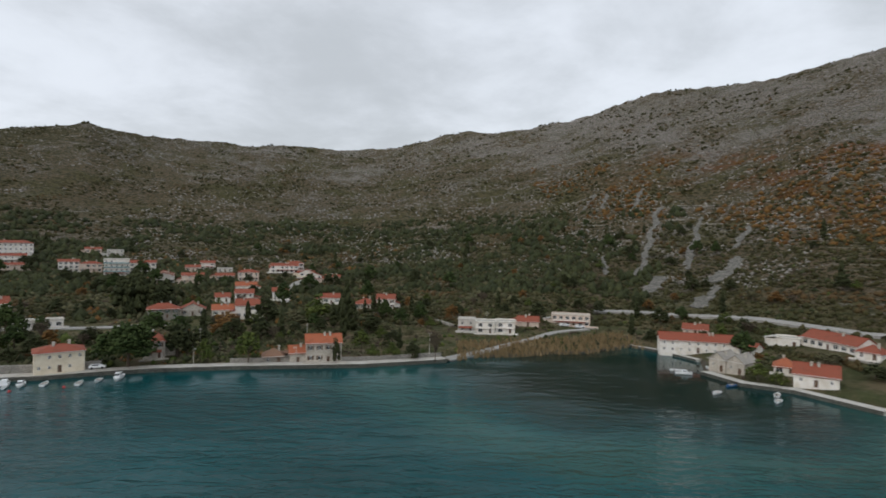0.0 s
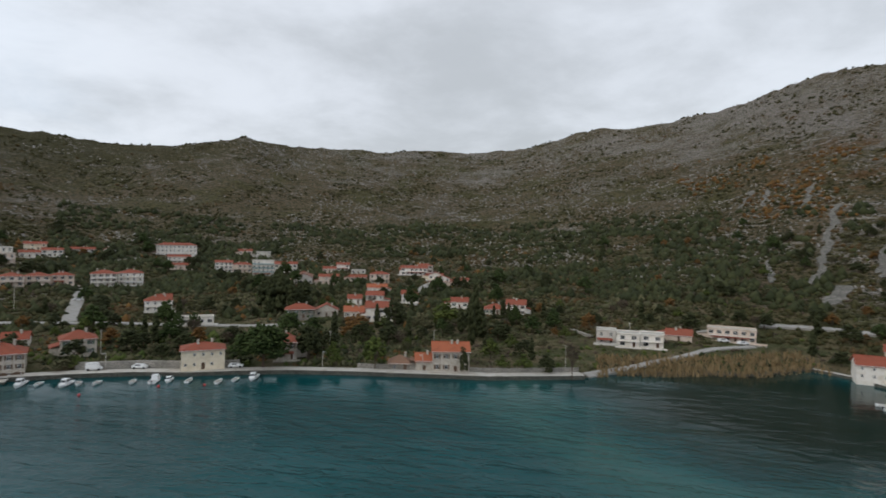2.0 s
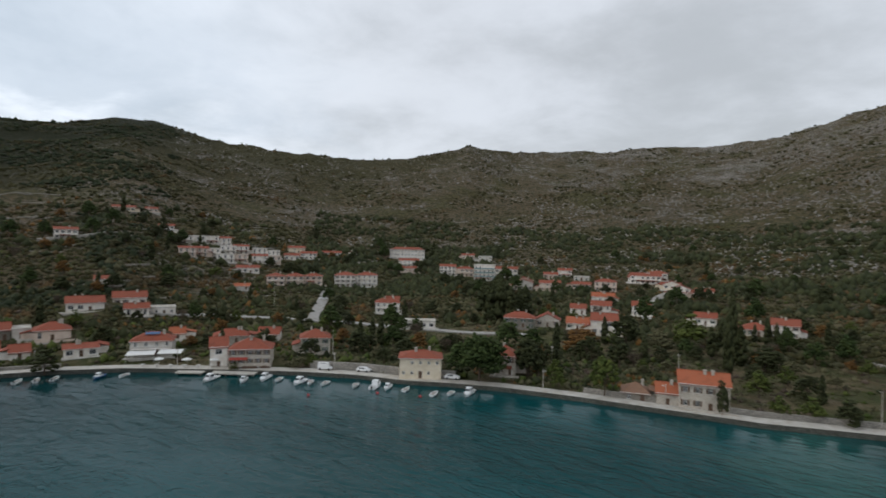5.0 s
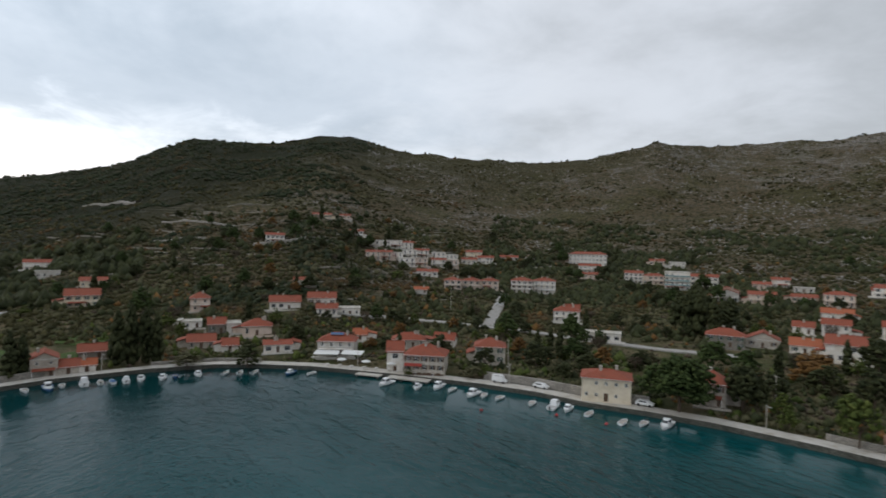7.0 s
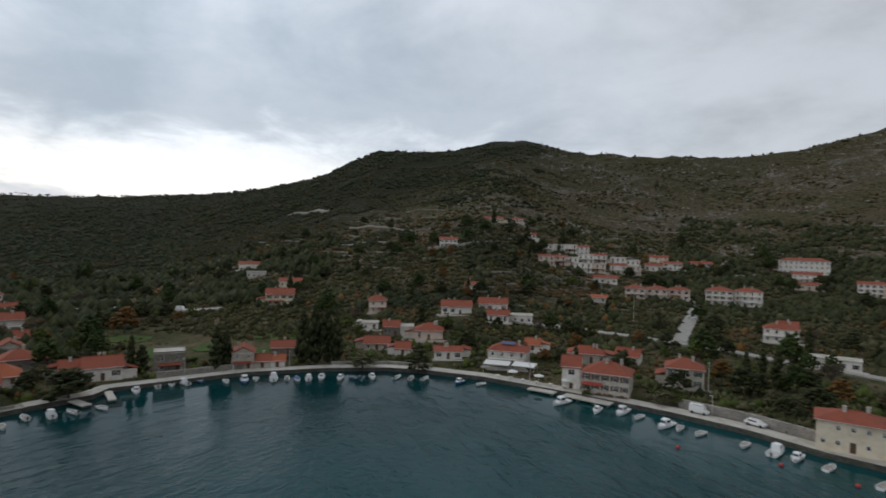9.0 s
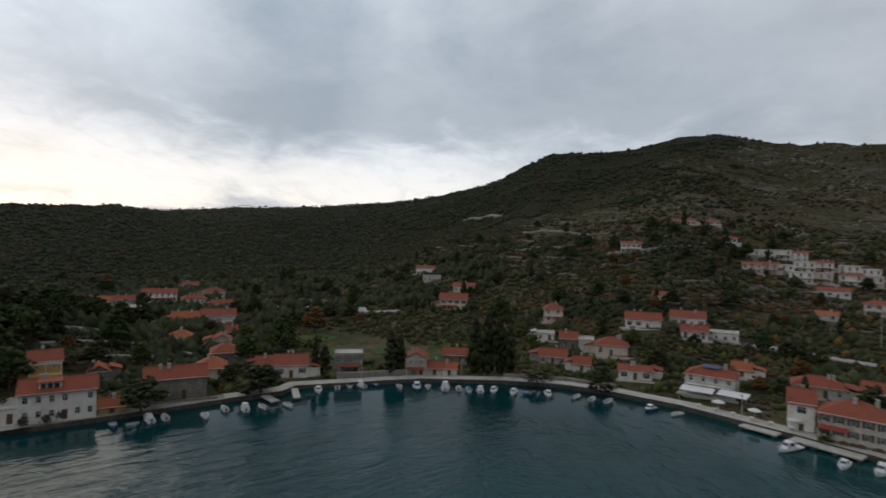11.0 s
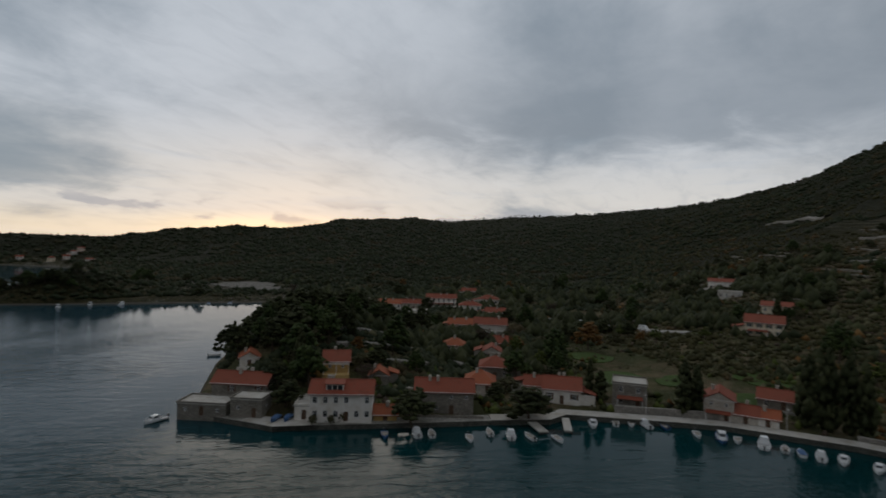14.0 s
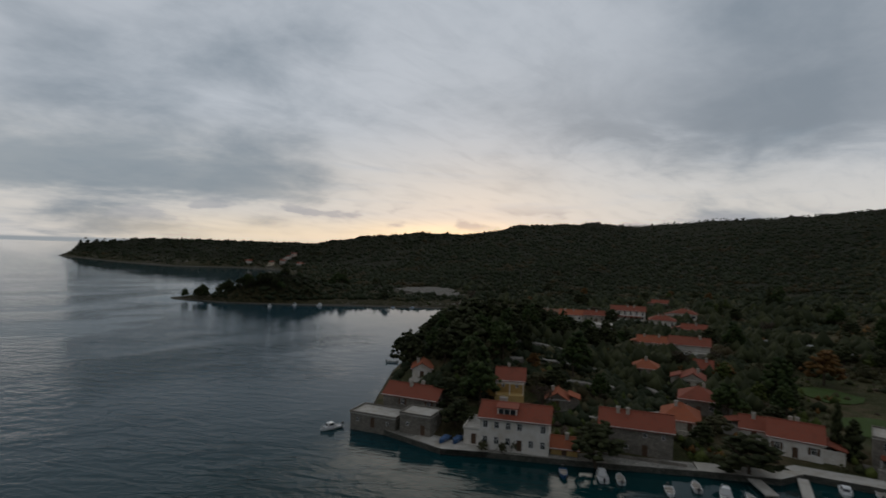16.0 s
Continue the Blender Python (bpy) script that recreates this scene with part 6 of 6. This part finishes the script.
BOAT = {}
for key, (ln, bmx) in {"skiff": (4.0, 1.6), "cabin": (5.3, 2.0), "cruiser": (6.8, 2.5)}.items():
    hb, dk = hull_meshes(ln, bmx)
    motor = bmesh.new()
    box(motor, -ln / 2 - 0.42, -ln / 2 - 0.05, -0.17, 0.17, 0.55, 1.0)
    box(motor, -ln / 2 - 0.32, -ln / 2 - 0.14, -0.09, 0.09, -0.2, 0.55)
    cab = bmesh.new()
    hc = 0.95 if key == "cabin" else 1.35
    vs = [(-0.10, 0.36, 0.45), (0.28, 0.28, 0.5), (0.17, 0.24, 0.5 + hc), (-0.08, 0.32, 0.5 + hc)]
    left = [cab.verts.new((a * ln, b * bmx, c)) for a, b, c in vs]
    right = [cab.verts.new((a * ln, -b * bmx, c)) for a, b, c in vs]
    cab.faces.new(left[::-1])
    cab.faces.new(right)
    for i in range(4):
        j = (i + 1) % 4
        cab.faces.new((left[i], left[j], right[j], right[i]))
    bmesh.ops.recalc_face_normals(cab, faces=cab.faces)
    screen = bmesh.new()
    for sgn in (-1, 1):
        q = [(-0.04, 0.345 * sgn, 0.5 + hc * 0.45), (0.16, 0.285 * sgn, 0.5 + hc * 0.45), (0.12, 0.272 * sgn, 0.5 + hc * 0.85), (-0.04, 0.325 * sgn, 0.5 + hc * 0.85)]
        screen.faces.new([screen.verts.new((a * ln, b * bmx, c)) for a, b, c in q])
    q = [(0.236, -0.24, 0.5 + hc * 0.45), (0.236, 0.24, 0.5 + hc * 0.45), (0.199, 0.225, 0.5 + hc * 0.85), (0.199, -0.225, 0.5 + hc * 0.85)]
    screen.faces.new([screen.verts.new((a * ln, b * bmx, c)) for a, b, c in q])
    rail = bmesh.new()
    for s, b in ((0.25, 0.40), (0.36, 0.28), (0.46, 0.12)):
        for sgn in (-1, 1):
            limb(rail, (s * ln, b * bmx * sgn, 0.6), (s * ln, b * bmx * sgn, 1.05), 0.02, 0.02, 4)
    for sgn in (-1, 1):
        limb(rail, (0.25 * ln, 0.40 * bmx * sgn, 1.05), (0.46 * ln, 0.12 * bmx * sgn, 1.1), 0.02, 0.02, 4)
    cover = bmesh.new()
    rows = []
    for s, b, up_ in ((-0.46, 0.80, 0.62), (-0.15, 0.95, 0.95), (0.15, 0.88, 0.85), (0.4, 0.4, 0.72)):
        rows.append([cover.verts.new((s * ln, bmx / 2 * b * k, (0.6 if abs(k) == 1 else up_))) for k in (-1, -0.5, 0, 0.5, 1)])
    for r0, r1 in zip(rows, rows[1:]):
        for i in range(4):
            cover.faces.new((r0[i], r0[i + 1], r1[i + 1], r1[i]))
    BOAT[key] = {"white": finish_mesh("hull", hb.copy(), hull_white), "blue": finish_mesh("hull", hb, hull_blue), "deck": finish_mesh("deck", dk, deck_grey if key != "skiff" else deck_wood),
                 "motor": finish_mesh("outboard_motor", motor, motor_black), "cabin": finish_mesh("cabin", cab, hull_white), "screen": finish_mesh("windscreen", screen, glass),
                 "rail": finish_mesh("bow_rail", rail, wood_white), "cover": finish_mesh("cover", cover, canvas_blue)}


def boat(key, x, y, heading, paint="white", covered=False, z=0.0, group="moored boats"):
    m = BOAT[key]
    root = new({"skiff": "rowing_boat", "cabin": "motor_boat", "cruiser": "cabin_cruiser"}[key])
    root.matrix_basis = pose(x, y, z + 0.02, rng.uniform(-2, 2), 0, heading)
    what = {"skiff": "small open boat", "cabin": "motor boat", "cruiser": "cabin cruiser"}[key]
    tagged(root, f"{paint} {what} {'under a cover' if covered else 'moored at the quay'}", "boat", group)
    share("hull", m[paint], root, Matrix())
    share("deck", m["deck"], root, Matrix())
    if rng.random() < 0.75:
        share("outboard_motor", m["motor"], root, Matrix())
    if covered:
        share("cover", m["cover"], root, Matrix())
    elif key != "skiff":
        c = share("cabin", m["cabin"], root, Matrix())
        share("windscreen", m["screen"], c, Matrix())
        share("bow_rail", m["rail"], root, Matrix())
    return root


def quay_heading(x, y):
    """The heading of the shore's normal, out to the water."""
    e = 2.0
    d = np.array((float(shore_distance(np.array([x + e]), np.array([y]))[0] - shore_distance(np.array([x - e]), np.array([y]))[0]),
                  float(shore_distance(np.array([x]), np.array([y + e]))[0] - shore_distance(np.array([x]), np.array([y - e]))[0])))
    return math.degrees(math.atan2(-d[1], -d[0]))


VILLAGE_BOATS = [(-117, 146), (-113.4, 147.2), (-108, 148.7), (-99.6, 150.4), (-96.5, 153.6), (-93, 157.5), (-147, 131.3), (-142.6, 132.7), (-136, 135), (-133.5, 136.6), (-129.5, 138.6), (-121.5, 142.6), (-157.6, 120.4), (-149.5, 125.7), (-179.2, 106.3), (-182.8, 101.2)]
INNER_BOATS = [(-197.5, 49.3), (-196.4, 53), (-195.7, 55.8), (-195.5, 59), (-195.5, 62.7), (-194.1, 68), (-194.2, 71.3), (-193.5, 77.3), (-192, 84.7), (-190, 88.4), (-188.7, 92.4), (-196.1, 36.6), (-196.5, 41.4), (-197, 44.4)]
POINT_BOATS = [(-171.6, -2.2), (-172.6, 2.3), (-174, 6), (-176, 11.5), (-190, 15.4), (-194, 19.6), (-195.6, 22.8), (-196.8, 25.6), (-198, 29.6), (-158, -20), (-162.6, -15), (-164, -12.2), (-166, -4.2), (-138, -66.4), (-190, -113)]
EAST_BOATS = [(79, 182.5), (79.5, 178), (78.3, 154.2), (87, 163), (94.8, 153), (91, 146.5)]
FAR_BOATS = [(-224, -283.5), (-241, -284), (-254, -275), (-289, -243.5), (-300, -237.5)]
for spots, group in ((VILLAGE_BOATS, "boats along the village quay"), (INNER_BOATS, "boats in the inner bay"), (POINT_BOATS, "boats by the point"), (EAST_BOATS, "boats below the sheds"), (FAR_BOATS, "boats across the cove")):
    for i, (x, y) in enumerate(spots):
        key = ("skiff", "cabin", "cabin", "skiff", "cruiser")[rng.randrange(5)] if group not in ("boats across the cove",) else "cruiser"
        if group == "boats by the point":
            key = ("skiff", "cabin", "skiff")[i % 3]
        boat(key, x, y, quay_heading(x, y) + rng.uniform(-14, 14) + rng.choice((0, 180)), "blue" if rng.random() < 0.08 else "white", rng.random() < 0.07, group=group)
boat("skiff", -150.5, -43.6, 20, "blue", True, 1.2, "boats on the slip")
boat("skiff", -152.4, -41.8, 25, "blue", True, 1.2, "boats on the slip")
boat("skiff", 90, 181, 120, "white", False, 1.2, "boats on the slip")

# ---- cars and vans ----
car_paint = plain("white_car_paint", (0.68, 0.68, 0.67), 0.25, wear=0.05)
tyre_mat = plain("tyre_rubber", (0.02, 0.02, 0.02), 0.8)


def car(x, y, heading, van=False):
    root = new("van" if van else "car")
    root.matrix_basis = pose(x, y, max(ground_z(x, y), 1.25) + 0.05, 0, 0, heading)
    tagged(root, f"white parked {'delivery van' if van else 'passenger car'} on the pale roadway", "car", "parked cars")
    top = 2.2 if van else 1.45
    prof = [(-2.2, 0.35), (2.2, 0.35), (2.2, 0.8), (1.5, 0.95), (0.9, top - 0.05), (0.7, top), (-1.5 if not van else -2.1, top), (-2.15, 0.95)]
    bm = bmesh.new()
    a = [bm.verts.new((px_, 0.85 if z_ < 1 else 0.7, z_)) for px_, z_ in prof]
    b = [bm.verts.new((px_, -0.85 if z_ < 1 else -0.7, z_)) for px_, z_ in prof]
    bm.faces.new(a)
    bm.faces.new(b[::-1])
    for i in range(len(prof)):
        j = (i + 1) % len(prof)
        bm.faces.new((a[i], b[i], b[j], a[j]))
    bmesh.ops.recalc_face_normals(bm, faces=bm.faces)
    part("body", bm, car_paint, root)
    bm = bmesh.new()
    for s in (-1, 1):
        bm.faces.new([bm.verts.new(q) for q in ((-1.3, 0.79 * s, 1.0), (1.2, 0.80 * s, 1.0), (0.75, 0.72 * s, top - 0.12), (-1.2, 0.72 * s, top - 0.12))])
    part("side_window", bm, glass, root)
    for wx in (-1.35, 1.35):
        for wy in (-0.8, 0.8):
            bm = bmesh.new()
            limb(bm, (wx, wy - 0.1, 0.33), (wx, wy + 0.1, 0.33), 0.33, 0.33, 12)
            bmesh.ops.contextual_create(bm, geom=[e for e in bm.edges if e.is_boundary])
            part("wheel", bm, tyre_mat, root)


for x, y, h, v in ((-139, 147, 30, True), (-128.5, 153, 20, False), (-103, 163.5, 25, False), (57, 253, 10, False), (64, 252, 15, False), (-241, 236, 50, False), (-319, -20, 85, True), (-321, -36, 85, False), (-310, 8, 60, True), (-168, 221, 40, False), (-160, 226, 30, False)):
    car(x, y, h, v)

# ---- poles ----
def pole(x, y, h, lamp=False):
    root = new("street_lamp" if lamp else "utility_pole")
    root.matrix_basis = pose(x, y, max(ground_z(x, y), 1.2), 0, 0, rng.uniform(0, 360))
    tagged(root, "slim grey street lamp on the quay" if lamp else "pale wooden utility pole with cross-arm", "pole", "poles")
    bm = bmesh.new()
    limb(bm, (0, 0, -0.5), (0, 0, h), 0.12, 0.08, 8)
    part("shaft", bm, concrete, root)
    bm = bmesh.new()
    box(bm, -0.7 if not lamp else 0.0, 0.7, -0.05, 0.05, h - 0.5, h - 0.38)
    part("cross_arm", bm, concrete, root)
    if lamp:
        bm = bmesh.new()
        box(bm, 0.45, 0.95, -0.1, 0.1, h - 0.60, h - 0.5)
        part("lamp_head", bm, wood_white, root)


for x, y, h in ((-49, 199, 9), (-4, 190, 9), (-84, 190, 8), (-236, 200, 12), (-150, 160, 9), (20, 240, 8)):
    pole(x, y, h)
for i in (17, 18, 20, 22, 24, 26, 28, 30):
    (ax, ay), (bx, by) = BAY[i], BAY[i + 1]
    q = np.array(((ax + bx) / 2, (ay + by) / 2))
    a = radians(quay_heading(*q))
    pole(q[0] - math.cos(a) * 3.6, q[1] - math.sin(a) * 3.6, 5.5, True)

# ---- awnings of the waterfront restaurant ----
for x, y, wd, front in ((-189.0, 115.6, 8, 236), (-183.6, 122.2, 7, 228)):
    root = new("awning")
    root.matrix_basis = pose(x, y, max(ground_z(x, y), 1.2) - 0.3, 0, 0, front + 180)
    tagged(root, "wide white canvas awning on thin steel posts", "awning", "restaurant awnings")
    bm = bmesh.new()
    slab(bm, [[(-wd / 2, -2.2, 2.5), (wd / 2, -2.2, 2.5), (wd / 2, 2.2, 3.0), (-wd / 2, 2.2, 3.0)]], 0.06)
    part("canvas", bm, canvas_white, root)
    for sx in (-wd / 2 + 0.1, wd / 2 - 0.1):
        for sy, zz in ((-2.1, 2.46), (2.1, 2.9)):
            bm = bmesh.new()
            limb(bm, (sx, sy, -0.2), (sx, sy, zz), 0.05, 0.05, 6)
            part("post", bm, wood_white, root)


# ---- bathing platforms and jetties ----
def jetty(x, y, heading, length, width, top, label):
    root = new("jetty")
    root.matrix_basis = pose(x, y, 0, 0, 0, heading)
    tagged(root, label, "jetty", "jetties")
    bm = bmesh.new()
    box(bm, -length / 2, length / 2, -width / 2, width / 2, top - 0.35, top)
    bmesh.ops.bevel(bm, geom=bm.edges[:], offset=0.05, segments=1, affect="EDGES")
    part("deck", bm, concrete, root)
    for k in range(max(2, int(length / 3))):
        px_ = -length / 2 + 0.6 + (length - 1.2) * k / (max(2, int(length / 3)) - 1)
        bm = bmesh.new()
        box(bm, px_ - 0.35, px_ + 0.35, -width / 2 + 0.15, width / 2 - 0.15, -2.5, top - 0.35)
        part("pier", bm, wet_stone, root)


jetty(-157.6, 128.0, 36, 13.0, 3.6, 0.85, "low pale concrete bathing platform below the inn")
jetty(-168.0, 120.2, 37, 8.0, 3.0, 0.8, "low pale concrete platform beside the restaurant")
jetty(-185.5, 10.6, 20, 9.0, 1.8, 0.75, "narrow old concrete jetty in the inner bay")
jetty(-180.6, 5.2, 42, 8.0, 2.2, 0.75, "sloping concrete boat slip under the oak")

# ---- mooring buoys ----
buoy_red = plain("red_buoy_plastic", (0.42, 0.03, 0.03), 0.4, wear=0.15)
for x, y in ((-111.7, 141.2), (-101.1, 146.3), (-124.0, 128.0)):
    root = new("buoy")
    root.matrix_basis = pose(x, y, 0.0)
    tagged(root, "round red plastic mooring buoy floating on the water", "buoy", "mooring buoys")
    bm = bmesh.new()
    bmesh.ops.create_uvsphere(bm, u_segments=12, v_segments=8, radius=0.42)
    part("float", bm, buoy_red, root, m=Matrix.Translation((0, 0, 0.15)), smooth=True)
    bm = bmesh.new()
    limb(bm, (0, 0, 0.5), (0, 0, 0.8), 0.05, 0.05, 6)
    part("mooring_eye", bm, motor_black, root)

# ---- chairs and tables of the waterfront restaurant ----
def cafe_table(x, y, turn):
    root = new("cafe_table")
    root.matrix_basis = pose(x, y, 1.26, 0, 0, turn)
    tagged(root, "small white cafe table on the pale quay", "table", "cafe tables")
    bm = bmesh.new()
    box(bm, -0.5, 0.5, -0.5, 0.5, 0.70, 0.75)
    part("tabletop", bm, wood_white, root)
    bm = bmesh.new()
    limb(bm, (0, 0, 0), (0, 0, 0.7), 0.05, 0.05, 6)
    box(bm, -0.25, 0.25, -0.25, 0.25, -0.03, 0.02)
    part("pedestal", bm, motor_black, root)


def parasol(x, y):
    root = new("parasol")
    root.matrix_basis = pose(x, y, 1.26)
    tagged(root, "white canvas parasol open over the quay tables", "parasol", "parasols")
    bm = bmesh.new()
    limb(bm, (0, 0, -0.05), (0, 0, 2.7), 0.035, 0.03, 6)
    part("pole", bm, wood_white, root)
    bm = bmesh.new()
    top = bm.verts.new((0, 0, 2.75))
    rim = [bm.verts.new((1.5 * math.cos(q), 1.5 * math.sin(q), 2.25)) for q in np.linspace(0, 2 * math.pi, 8, endpoint=False)]
    low = [bm.verts.new((1.5 * math.cos(q), 1.5 * math.sin(q), 2.05)) for q in np.linspace(0, 2 * math.pi, 8, endpoint=False)]
    for i in range(8):
        j = (i + 1) % 8
        bm.faces.new((top, rim[i], rim[j]))
        bm.faces.new((rim[i], low[i], low[j], rim[j]))
    part("canopy", bm, canvas_white, root)


for k in range(6):
    u_ = k / 5
    x, y = -166.5 - 16.0 * u_, 126.3 - 13.2 * u_
    cafe_table(x, y, 36 + 9 * k)
    if k % 2 == 0:
        parasol(x - 0.4, y + 0.9)
